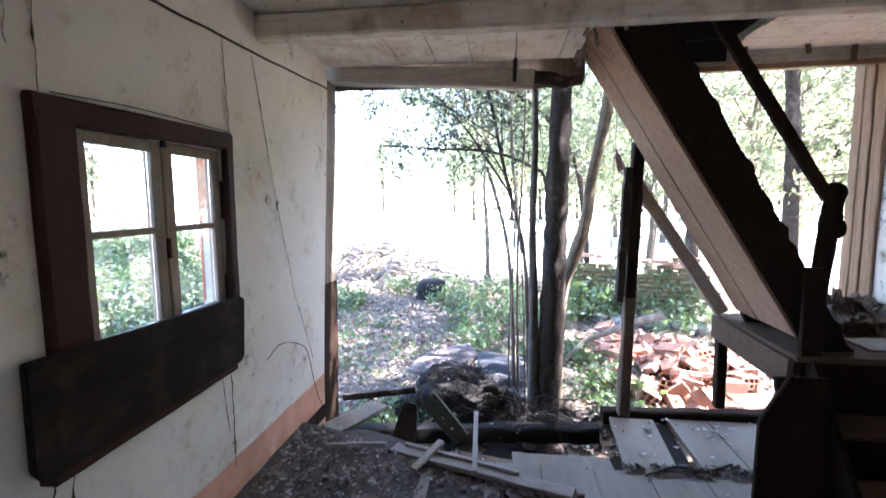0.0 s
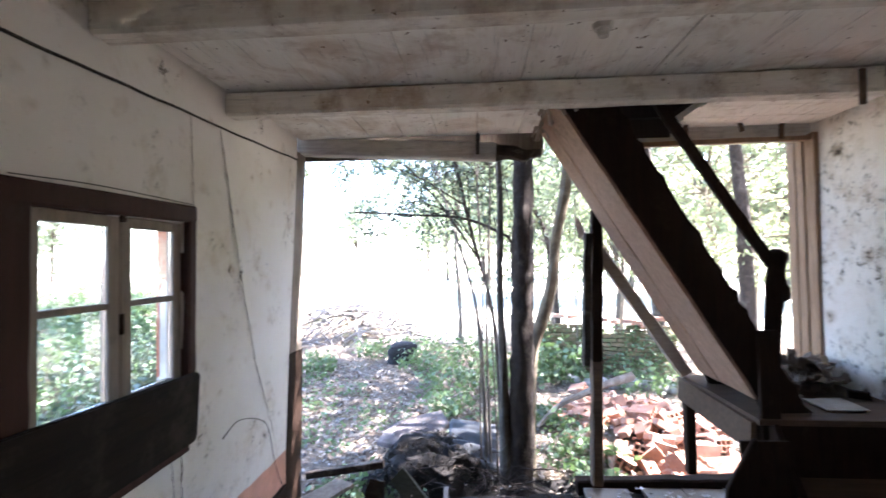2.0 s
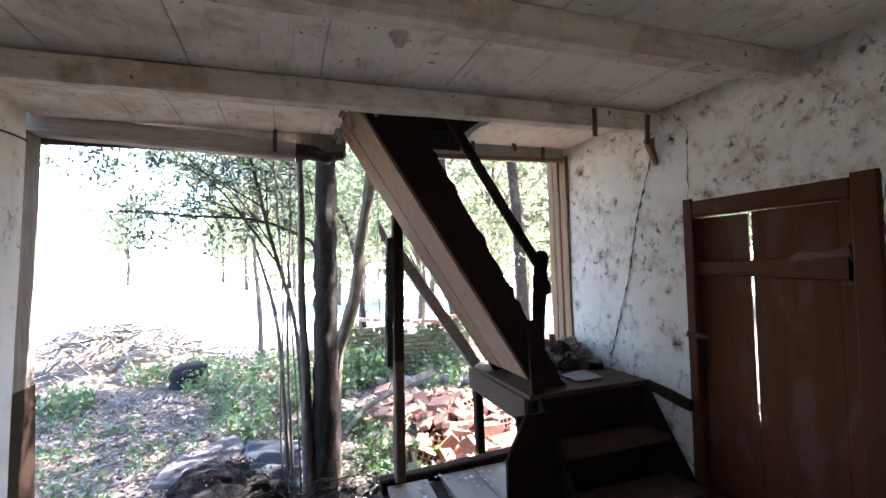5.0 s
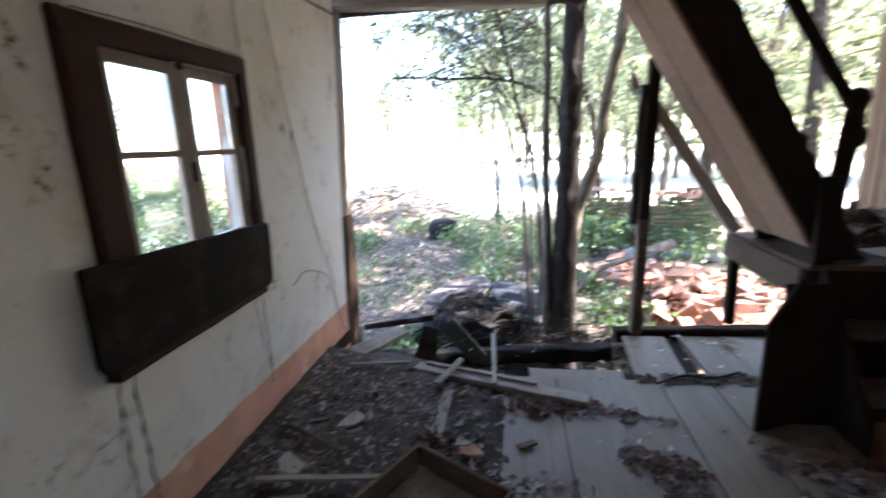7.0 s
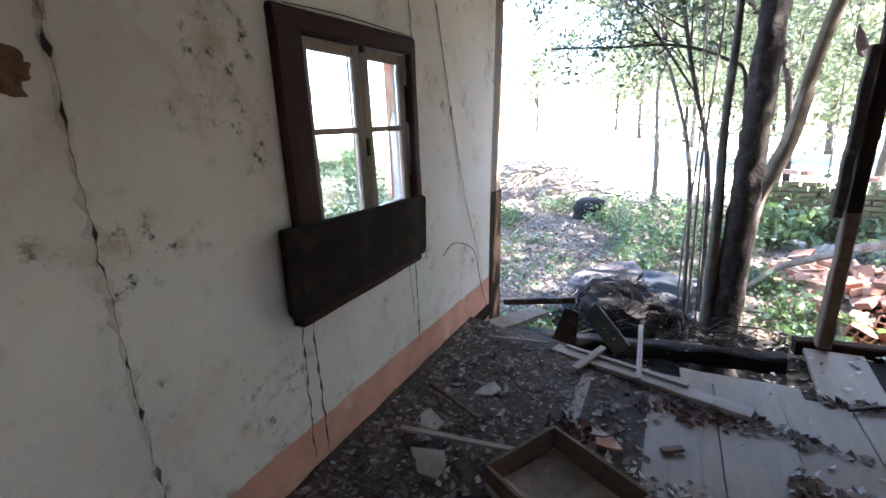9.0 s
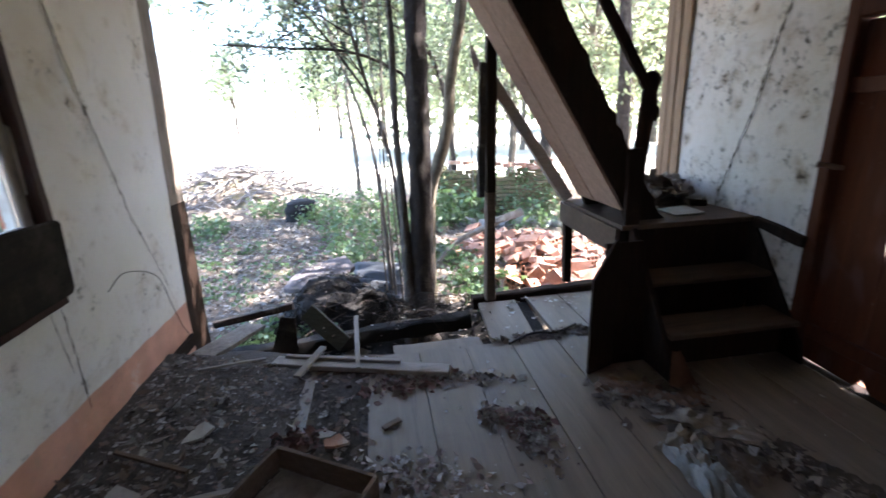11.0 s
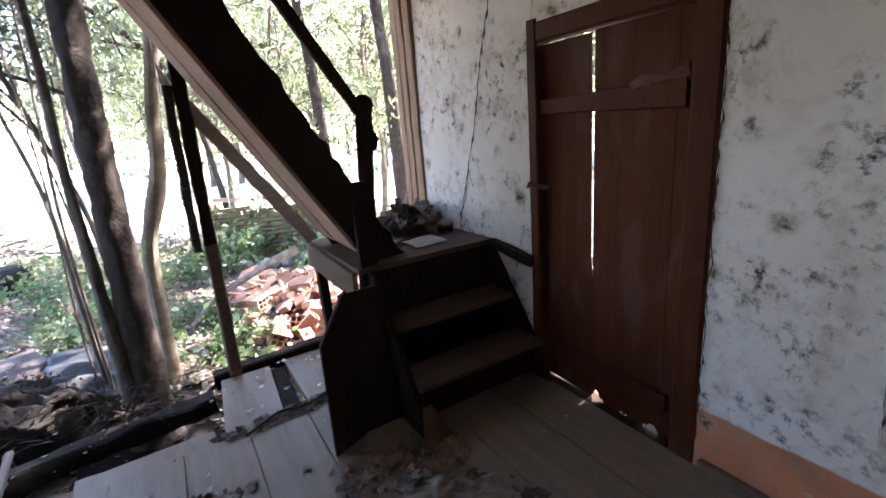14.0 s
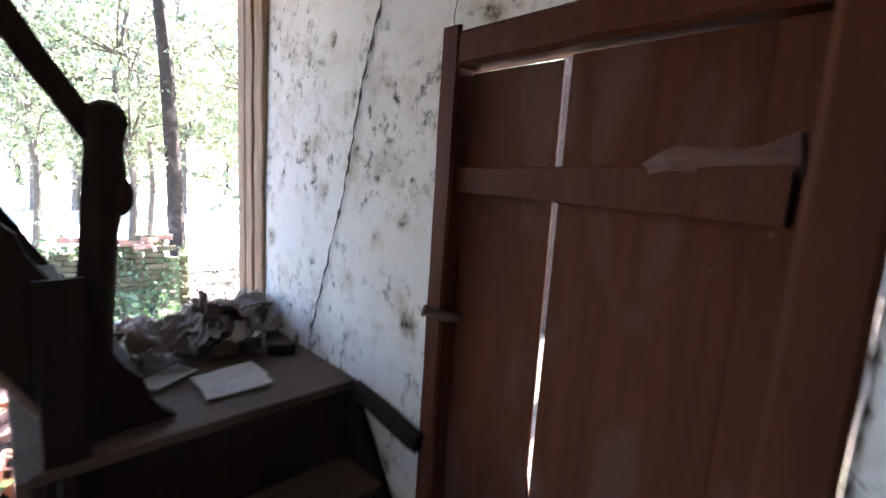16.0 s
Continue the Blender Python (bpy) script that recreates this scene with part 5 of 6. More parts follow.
# high crowns above the view, added to dapple and shade the yard
for i, (x, y, h) in enumerate(((8.2, 0.9, 7.2), (6.5, -0.3, 6.4), (5.6, 3.9, 6.4), (9.5, 4.6, 7.6), (7.8, -1.6, 6.2), (5.0, 5.9, 6.6), (-2.6, 6.6, 6.6), (-0.9, 4.7, 6.6), (8.6, 2.8, 7.4))):
    tree("tree", (x, y, -0.35), [(x - (2.2 if x < 0 else 0), y, -0.4), (x - (1.6 if x < 0 else 0.1), y, h * 0.4), (x - 0.3, y + 0.1, h * 0.8), (x - 0.4, y, h)], (0.13, 0.05), clumps(rng, (x - 0.8, y + 0.3, h), (1.7, 1.5, 0.75), 40 if x < 6 else 35, 0.95), 0.11, BARK, LEAF_A, "tall tree added to dapple the yard with its high crown", seed=60 + i, per=8, leaves=15, limb_from=0.6, group="tall trees over the yard")

# the wood round the clearing: a few trees repeated
protos = []
for i in range(4):
    h = (7.5, 9.0, 6.5, 8.2)[i]
    cr = clumps(rng, (0, 0, h * 0.62), (1.5, 1.5, h * 0.19), 52, 1.4)
    t = tree("forest_tree", (0, 0, 0), [(0, 0, -0.6), (0.1, 0, h * 0.3), (-0.1, 0.1, h * 0.65), (0.1, 0, h)], (0.14, 0.05), cr, 0.27, BARK_GREY if i % 2 else BARK, LEAF_B if i % 2 else LEAF_A, "tall leafy tree in the wood round the clearing", seed=80 + i, per=7, leaves=11, twig=1.0, limb_from=0.3, group="trees of the wood", sides=7)
    protos.append(t)
rng = np.random.default_rng(77)
spots = []
for a in range(-75, 100, 5):
    for d0 in (23, 34):
        if a < -6 and (d0 < 30 or a % 15):
            continue
        ang = radians(a + rng.uniform(-2, 2))
        d = d0 + rng.uniform(-2.5, 2.5) + (9 if a < 0 else 0)
        spots.append((1.4 + d * math.sin(ang), -3 + d * math.cos(ang)))
for k, (x, y) in enumerate(spots):
    m = pose(x, y, ground_height(x, y), 0, 0, rng.uniform(0, 360))
    src = protos[k % 4]
    if k < 4:
        src.matrix_basis = m
    else:
        copy_thing(src, m)

# undergrowth
rng = np.random.default_rng(31)


def shrub(at, r, h, n, leaf, seed, label, material=LEAF_G):
    rng = np.random.default_rng(seed)
    z0 = ground_height(at[0], at[1])
    t = thing("shrub", (at[0], at[1], z0), label, "shrub", "shrubs in the yard")
    bm = bmesh.new()
    pts = []
    for i in range(n):
        a, q = rng.uniform(0, 2 * math.pi), r * math.sqrt(rng.random())
        b = np.array([at[0] + q * math.cos(a), at[1] + q * math.sin(a), z0 - 0.02])
        e = b + np.array([rng.normal() * 0.08, rng.normal() * 0.08, h * rng.uniform(0.4, 1.1)])
        tube([b, (b + e) / 2 + rng.normal(size=3) * 0.02, e], [0.005, 0.004, 0.002], 3, bm, caps=False)
        k = rng.uniform(0.25, 1, 11)[:, None]
        pts.append(b + (e - b) * k + rng.normal(size=(11, 3)) * 0.05)
    tagged(part("stem_work", bm, BARK_GREY, t), kind="stuff")
    me = quads_mesh("foliage", leaf_verts(rng, np.concatenate(pts), leaf, flat=0.35, slim=0.6) - np.array([at[0], at[1], z0]), 4)
    link("foliage", me, material, t)


for i, (x, y, r, h, n) in enumerate(((1.1, 3.4, 0.6, 0.4, 60), (1.9, 3.9, 0.6, 0.5, 60), (0.5, 4.7, 0.6, 0.4, 50), (1.5, 5.3, 0.7, 0.5, 60), (0.1, 6.2, 0.5, 0.35, 40), (-0.8, 5.9, 0.4, 0.35, 30), (-1.6, 4.6, 0.5, 0.3, 36), (2.5, 4.3, 0.5, 0.6, 50), (1.9, 2.0, 0.4, 0.3, 40), (2.4, 0.9, 0.4, 0.22, 40), (1.1, 2.4, 0.35, 0.25, 26), (3.9, 3.6, 0.5, 0.45, 40), (4.6, 2.6, 0.5, 0.4, 40), (0.2, 0.55, 0.25, 0.18, 22), (0.75, 0.6, 0.3, 0.15, 22), (-3.2, 0.6, 0.9, 0.9, 110), (-4.4, 1.6, 1.0, 1.0, 110), (-3.6, 3.0, 0.8, 0.7, 80), (-5.6, 0.2, 1.0, 1.1, 100), (-4.8, 4.2, 0.9, 0.6, 70), (-2.4, 2.2, 0.6, 0.4, 50), (-6.4, 6.2, 0.9, 0.5, 110), (-7.4, 6.6, 1.0, 0.6, 120), (-8.0, 8.2, 1.2, 0.9, 140), (-9.2, 7.6, 1.1, 0.9, 120), (-9.6, 9.4, 1.2, 1.0, 130))):
    shrub((x, y), r, h, n, 0.075, 200 + i, "low green weeds and creepers on the yard floor")
for i, (x, y, r) in enumerate(((0.1, 2.3, 0.5), (-0.5, 3.2, 0.55), (-1.3, 3.7, 0.6), (0.7, 1.75, 0.35), (-0.3, 1.5, 0.4), (-1.0, 2.3, 0.5), (0.8, 2.9, 0.45), (-2.0, 5.4, 0.6), (2.1, 1.3, 0.35), (2.5, 1.6, 0.3))):
    shrub((x, y), r, 0.17, 15, 0.055, 320 + i, "small green weeds among the fallen leaves")
for i, (x, y, r, h) in enumerate(((-3.2, 1.8, 0.6, 0.75), (-3.0, 2.8, 0.6, 0.6), (-4.1, 2.6, 0.8, 0.85), (-2.6, 1.0, 0.5, 0.6), (-4.6, 3.9, 0.8, 0.8))):
    shrub((x, y), r, h, 95, 0.1, 340 + i, "green bushes in the shade beside the house, shade also in their leaf colour", LEAF_S)
for i in range(18):
    shrub((-6.0 - 0.95 * (i % 6) - 0.5 * (i // 6), 4.0 + 0.75 * (i % 6) + 1.5 * (i // 6)), 0.8, 0.55, 70, 0.13, 240 + i, "green weeds in the wood's edge beside the house")

# ---- mossy brick ruin ----
ruin = thing("brick_ruin", (3.45, 4.6, -0.35), "mossy low brick enclosure, half fallen, with loose bricks on top", "brick ruin")
brick_me = {}


def brick_mesh(kind, size, material):
    bm = block(-size[0] / 2, size[0] / 2, -size[1] / 2, size[1] / 2, -size[2] / 2, size[2] / 2, 0.006)
    for v in bm.verts:
        v.co += 0.004 * noise.noise_vector(v.co * 21 + Vector((kind * 5, 0, 0)))
    me = bpy.data.meshes.new("brick")
    bm.to_mesh(me)
    bm.free()
    me.materials.append(material)
    return me


def piece(me, parent, m, name="brick"):
    ob = new(name, me)
    ob.parent = parent
    ob.matrix_basis = Matrix.Translation(-ORIGIN[parent.name]) @ m
    return ob


mossy = [brick_mesh(i, (0.222, 0.11, 0.062), BRICK_M) for i in range(3)]
orange = [brick_mesh(i + 4, (0.22, 0.11, 0.065), BRICK) for i in range(4)]
rng = np.random.default_rng(41)


def course_wall(p0, p1, courses, ragged):
    p0, p1 = Vector(p0), Vector(p1)
    L = (p1 - p0).length
    ang = math.degrees(math.atan2(p1.y - p0.y, p1.x - p0.x))
    for c in range(courses):
        off = 0.117 * (c % 2)
        k = int((L - off) / 0.234)
        for i in range(k):
            s = off + 0.117 + i * 0.234
            if c > courses - 1 - ragged * (0.5 + noise.noise(Vector((s * 1.1, ang, 0)))):
                continue
            q = p0.lerp(p1, s / L)
            top = c > courses - 3 and rng.random() < 0.35
            piece((orange if top else mossy)[int(rng.integers(0, 3))], ruin, pose(q.x + rng.normal() * 0.01, q.y + rng.normal() * 0.012, -0.40 + 0.075 * c + rng.normal() * 0.003, rng.normal() * 1.6, rng.normal() * 1.6, ang + rng.normal() * 3))


course_wall((2.5, 4.8, 0), (4.68, 4.4, 0), 15, 4)
course_wall((2.56, 4.92, 0), (2.8, 5.8, 0), 15, 3)
course_wall((4.70, 4.52, 0), (4.9, 5.4, 0), 13, 4)
bm = timber_bm((2.55, 4.83, -0.02), (4.62, 4.45, -0.02), 0.06, 0.8, 0.01, 0.2)
part("mortar", bm, rough_stuff("mortar_mossy", (0.16, 0.16, 0.09), (0.1, 0.11, 0.05), (0.22, 0.2, 0.15), 8), ruin, "dark mossy mortar")
for x, y, z, r in ((2.8, 4.75, 0.67, 10), (3.05, 4.7, 0.66, 40), (3.5, 4.6, 0.62, -15), (3.72, 4.52, 0.6, 60), (4.2, 4.4, 0.55, 5), (4.3, 4.42, 0.62, 30), (3.95, 4.5, 0.6, -40)):
    piece(orange[int(rng.integers(0, 4))], ruin, pose(x, y, z, rng.normal() * 4, rng.normal() * 4, r))
for i in range(9):
    bm = bmesh.new()
    x, y = 2.9 + 0.2 * i + rng.normal() * 0.04, 4.0 - 0.06 * i + rng.normal() * 0.05
    bmesh.ops.create_icosphere(bm, subdivisions=2, radius=0.13, matrix=Matrix.Translation((x, y, ground_height(x, y) + 0.06)) @ Matrix.Diagonal((1.1, 0.8, 0.7, 1)))
    for v in bm.verts:
        v.co += 0.04 * noise.noise_vector(v.co * 5)
    single("foundation_stone", bm, STONE, (x, y, ground_height(x, y)), "pale grey block of stone at the foot of the ruin", "stone", group="stones by the ruin")
rng = np.random.default_rng(44)
k = rng.random(1300)
mp = np.column_stack([2.5 + 2.18 * k, 4.72 - 0.4 * k - abs(rng.normal(size=1300)) * 0.03, -0.4 + 0.95 * rng.random(1300) ** 1.3])
mp = mp[[noise.noise(Vector((p[0] * 2.2, 0, p[2] * 2.2))) > -0.12 for p in mp]]
stuff("wall_creeper", leaf_verts(rng, mp, 0.05, slim=0.75), 4, LEAF_G, "small green creeper and moss on the brick ruin", "creeper")
shrub((2.75, 4.2), 0.4, 0.6, 50, 0.12, 290, "broad-leaved green plants against the mossy bricks")
shrub((3.3, 5.0), 0.5, 0.9, 50, 0.09, 291, "green plants growing inside the brick ruin")

# ---- pile of broken bricks ----
pile = thing("brick_pile", (3.3, 1.6, -0.3), "sunlit pile of broken orange bricks on the ground", "brick pile")
half = [brick_mesh(i + 9, (0.13, 0.11, 0.065), BRICK) for i in range(2)]
hollow = []
for k in range(2):
    cells = [(-0.078 + 0.054 * i, -0.036 + 0.054 * i, -0.048 + 0.054 * j, -0.006 + 0.054 * j) for i in range(3) for j in range(2)]
    bm = panel(-0.09, 0.09, -0.06, 0.06, cells, 0.24, lambda a, z, d: (d - 0.12, a, z), step=1.0, wavy=0.0)
    for v in bm.verts:
        v.co += 0.004 * noise.noise_vector(v.co * 15 + Vector((k * 4, 0, 0)))
    me = bpy.data.meshes.new("hollow_brick")
    bm.to_mesh(me)
    bm.free()
    me.materials.append(BRICK)
    hollow.append(me)
rng = np.random.default_rng(43)
for i in range(210):
    x, y = rng.normal(3.3, 0.5), rng.normal(1.85, 0.65)
    if y < 0.3 or x < 2.35 or abs(x - 3.3) > 1.15:
        continue
    up = 0.12 * math.exp(-(((x - 3.2) / 0.55) ** 2 + ((y - 1.5) / 0.6) ** 2))
    z = ground_height(x, y) + 0.03 + up * rng.random()
    kind = rng.random()
    me = hollow[i % 2] if kind < 0.22 else (half[i % 2] if kind < 0.6 else orange[i % 4])
    piece(me, pile, pose(x, y, z + (0.02 if kind < 0.22 else 0), rng.normal() * 22, rng.normal() * 22, rng.uniform(0, 360)), "hollow_brick" if kind < 0.22 else "brick")
cv = leaf_verts(rng, on_ground(rng, 900, 2.4, 4.3, 0.4, 2.6, (0.0, 0.1)), 0.05, flat=0.4, slim=0.8)
stuff("brick_chips", cv, 4, flakes_mat("brick_chip_mix", [(0.42, 0.18, 0.1), (0.5, 0.36, 0.28), (0.36, 0.14, 0.08), (0.55, 0.5, 0.45)]), "small orange brick chips and mortar bits", "brick chips")

# ---- the pit under the broken floor ----
bm = bmesh.new()
outl = [(0.42, 0.76), (0.47, 0.9), (0.57, 1.02), (0.78, 1.14), (1.0, 1.2), (1.1, 1.02), (0.98, 0.84), (0.78, 0.76), (0.6, 0.70)]
top = [bm.verts.new((x, y, 0.02 + 0.32 * (y - 0.8) + 0.03 * noise.noise(Vector((x * 4, y * 4, 0))))) for x, y in outl]
bm.faces.new(top)
r = bmesh.ops.extrude_face_region(bm, geom=bm.faces[:])
bmesh.ops.translate(bm, verts=[g for g in r["geom"] if isinstance(g, bmesh.types.BMVert)], vec=(0, 0, -0.05))
bmesh.ops.bevel(bm, geom=bm.edges[:], offset=0.008, segments=1, affect="EDGES")
single("broken_slab", bm, SLAB, (0.75, 0.95, 0.0), "mauve-grey broken slab propped on a dark clump", "slab")
rng = np.random.default_rng(50)
spots = np.stack([rng.uniform(0.55, 1.0, 170), rng.uniform(0.8, 1.08, 170), np.zeros(170)], 1)
spots[:, 2] = 0.032 + 0.32 * (spots[:, 1] - 0.8)
stuff("slab_litter", leaf_verts(rng, spots, 0.035, flat=0.8, slim=0.5), 4, CHIPS, "dead leaves and grit on a broken slab", "litter")

bm = bmesh.new()
rows = []
for i in range(13):
    row = []
    for j in range(33):
        u, w = i / 12, j / 32
        x = 1.08 + 0.46 * u
        y = 0.66 + 0.55 * w
        z = 0.13 - 0.22 * (1 - w) ** 2 - 0.12 * w ** 4 + 0.018 * math.sin(w * 2 * math.pi * 5) - 0.08 * u * (1 - w) + 0.03 * noise.noise(Vector((x * 3, y * 3, 1)))
        row.append(bm.verts.new((x + 0.03 * w, y - 0.1 * u, z)))
    rows.append(row)
for a, b in zip(rows, rows[1:]):
    for j in range(32):
        bm.faces.new((a[j], a[j + 1], b[j + 1], b[j]))
ob = single("corrugated_sheet", bm, ZINC, (1.28, 0.95, -0.1), "bent grey corrugated sheet beside the trunk", "metal sheet")
sol = ob.modifiers.new("thick", "SOLIDIFY")
sol.thickness = 0.006

# earth sheet in the hollow, near-black to stand for the shade there
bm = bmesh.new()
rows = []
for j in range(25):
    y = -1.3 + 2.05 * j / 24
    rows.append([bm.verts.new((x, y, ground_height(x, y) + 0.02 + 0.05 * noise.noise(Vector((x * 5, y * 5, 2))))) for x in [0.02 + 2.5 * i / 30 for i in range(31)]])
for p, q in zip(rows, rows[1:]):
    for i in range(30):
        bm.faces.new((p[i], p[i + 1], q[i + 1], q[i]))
single("pit_earth", bm, PIT, (1.2, -0.3, -0.6), "earth under the broken floor, its shade put into the colour", "earth", kind="stuff")

# dark root mass, the pit's shade put into its colour
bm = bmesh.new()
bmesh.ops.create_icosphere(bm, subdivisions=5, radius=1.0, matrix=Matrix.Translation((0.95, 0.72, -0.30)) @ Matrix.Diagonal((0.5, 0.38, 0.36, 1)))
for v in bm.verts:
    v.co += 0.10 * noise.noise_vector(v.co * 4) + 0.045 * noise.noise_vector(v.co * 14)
single("root_mass", bm, PIT, (0.92, 0.62, -0.6), "dark clump of earth and roots in the pit, shade in its colour", "root clump")
# leaf bits on the clump, coloured near-black for the same shade
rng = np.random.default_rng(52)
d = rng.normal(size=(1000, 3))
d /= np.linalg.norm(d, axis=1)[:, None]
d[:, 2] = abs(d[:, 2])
stuff("root_litter", leaf_verts(rng, np.array([0.95, 0.72, -0.30]) + d * np.array([0.51, 0.39, 0.37]) * rng.uniform(0.95, 1.1, 1000)[:, None], 0.032, slim=0.4), 4, flakes_mat("shaded_root_bits", [(0.010, 0.008, 0.007), (0.014, 0.012, 0.009), (0.009, 0.011, 0.007), (0.026, 0.022, 0.018)]), "rotting leaves and root bits on the clump, shade in their colour", "litter")
rng = np.random.default_rng(51)
bm = bmesh.new()
for i in range(46):
    a = np.array([rng.uniform(0.5, 1.75), rng.uniform(0.15, 0.8), rng.uniform(-0.25, -0.02)])
    b = a + np.array([rng.normal() * 0.22, rng.normal() * 0.18, rng.uniform(-0.25, 0.12)])
    m = (a + b) / 2 + rng.normal(size=3) * 0.06
    tube(spline([a, m, b], 6), [0.006 * (1 - 0.1 * k) for k in range(7)], 4, bm, caps=False)
for i in range(26):
    a = 2.2 * (rng.random() - 0.5) + (math.pi if i % 3 == 0 else 0)
    l = rng.uniform(0.25, 0.6)
    p = np.array([1.6 + 0.06 * rng.normal(), 0.15 + 0.05 * rng.normal(), -0.12])
    q = p + l * np.array([math.cos(a) * 0.75, -0.25 + 0.3 * rng.normal(), 0.1 + math.sin(a) * 0.45 - 0.25 * (i % 2)])
    tube(spline([p, (p + q) / 2 + np.array([0, 0, 0.08]), q], 6), [0.005 - 0.0005 * k for k in range(7)], 4, bm, caps=False)
single("root_tangle", bm, BARK, (1.2, 0.4, -0.3), "tangle of thin dry roots and twigs over the pit", "roots")
for i, (p0, p1, w, h, m) in enumerate((((0.115, -0.74, 0.075), (0.385, -0.13, 0.04), 0.18, 0.03, JAMB), ((0.63, -0.44, -0.14), (0.69, -0.38, 0.19), 0.2, 0.03, BARK), ((0.78, -0.15, 0.12), (1.05, -0.25, -0.14), 0.15, 0.025, GREENED), ((0.98, -0.3, -0.28), (1.5, -0.35, -0.3), 0.2, 0.05, TRAYW), ((1.42, -0.62, -0.06), (2.06, -0.58, -0.08), 0.2, 0.02, FLOORW), ((-0.02, 0.16, -0.05), (0.62, 0.15, 0.06), 0.055, 0.055, ROTTEN))):
    single("loose_board", timber_bm(p0, p1, w, h, 0.006, 0.06, up=(0, 1, 0.2) if i in (1, 2) else (0, 0, 1), taper=0.55 if i == 1 else 1.0, seed=i + 90), m, (Vector(p0) + Vector(p1)) / 2, ("pale weathered board lying over the pit's edge", "brown board standing on edge in the rubble", "grey-green board leaning into the pit", "brown board down in the pit", "sunken olive-grey floorboard in the pit", "dark mossy pole at the pit's edge")[i], "board", group="boards in the pit")

# battens on the floor at the broken edge
single("long_batten", timber_bm((0.645, -0.715, 0.028), (1.745, -1.055, 0.028), 0.10, 0.035, 0.004, 0.08, seed=101), PALEWOOD, (1.1, -0.73, 0.01), "long whitish batten lying on the broken floor edge", "batten", group="battens on the floor")
single("long_batten", timber_bm((0.72, -0.70, 0.055), (1.45, -0.925, 0.055), 0.03, 0.02, 0.003, 0.08, seed=102), PALEWOOD, (0.9, -0.6, 0.04), "thin whitish batten lying on another", "batten", group="battens on the floor")
single("short_batten", timber_bm((0.825, -0.965, 0.05), (0.955, -0.69, 0.085), 0.045, 0.02, 0.003, 0.06, seed=103), BATTEN_Y, (0.8, -0.6, 0.03), "short whitish batten lying across a longer one", "batten", group="battens on the floor")
single("jutting_batten", timber_bm((1.188, -0.95, 0.052), (1.16, -0.3, 0.105), 0.032, 0.022, 0.003, 0.06, seed=104), BATTEN_Y, (1.09, -0.7, 0.02), "short whitish batten lying over another, out over the pit", "batten", group="battens on the floor")

# ---- debris on the floor ----


def bank(x, y):
    """Height of the dirt that lies on the floor along the left wall."""
    k = max(0.0, 1 - max(0.0, x) / (0.95 + 0.3 * noise.noise(Vector((0, y * 1.3, 0)))))
    e = min(1.0, max(0.0, (-0.45 - y) / 0.25))
    return 0.15 * k ** 1.3 * e + 0.012 * (noise.noise(Vector((x * 7, y * 7, 0))) + 0.5) * min(1, k * 3) - 0.006


bm = bmesh.new()
NX, NY = 34, 120
rows = []
for j in range(NY + 1):
    y = BACK + 0.01 + (-0.46 - BACK) * j / NY
    wide = 1.32 + 0.2 * noise.noise(Vector((3, y * 1.6, 0)))
    row = []
    for i in range(NX + 1):
        x = 0.005 + wide * i / NX
        y = BACK + 0.01 + (-0.46 - 0.32 * min(1.0, max(0.0, (x - 0.35) / 0.75)) - BACK) * j / NY
        z = bank(x, y) + (0.004 if i < NX else -0.008)
        row.append(bm.verts.new((x, y, z)))
    rows.append(row)
for a, b in zip(rows, rows[1:]):
    for i in range(NX):
        bm.faces.new((a[i], a[i + 1], b[i + 1], b[i]))
single("dirt_bank", bm, DEBRIS, (0.5, -2.5, 0), "bank of dark dirt and plaster crumbs along the wall", "dirt", kind="stuff")


def crumbs(name, n, pick, size, mat, label, category, seed, flat=0.75, slim=0.7):
    """Loose bits strewn on the floor; pick(rng) gives x and y."""
    rng = np.random.default_rng(seed)
    p = np.array([pick(rng) for _ in range(n)])
    z = np.array([max(0.004, bank(a, b)) for a, b in p]) + rng.uniform(0.002, 0.012, n)
    c = np.column_stack([p, z])
    stuff(name, leaf_verts(rng, c, size, flat, slim, 0.7), 4, mat, label, category)


def near_left(r):
    while True:
        x, y = abs(r.normal(0, 0.62)) + 0.03, r.uniform(-4.2, -0.7)
        if x < (1.25 if y > -1.75 else 1.6):
            return x, y


crumbs("wood_chips", 5200, near_left, 0.034, CHIPS, "wood chips, plaster crumbs and dead leaves on the floor", "debris", 61)
crumbs("dead_leaves", 1100, near_left, 0.07, LITTER, "dead leaves blown on the dirty floor", "leaves", 62, slim=0.5)
crumbs("plaster_bits", 330, lambda r: (r.uniform(0.3, 3.7), r.uniform(-3.6, -0.3) if r.random() < 0.85 else r.uniform(-0.3, -0.05)), 0.022, flakes_mat("plaster_crumb", [(0.46, 0.43, 0.39), (0.3, 0.26, 0.22), (0.2, 0.16, 0.13)]), "small plaster bits strewn on the boards", "debris", 63)
crumbs("plaster_bits", 80, lambda r: (r.uniform(2.1, 3.3), r.uniform(-0.55, -0.02)), 0.035, flakes_mat("plaster_crumb_front", [(0.62, 0.6, 0.56), (0.4, 0.36, 0.32), (0.2, 0.16, 0.13), (0.3, 0.24, 0.2)]), "plaster bits and leaves by the sill", "debris", 64)


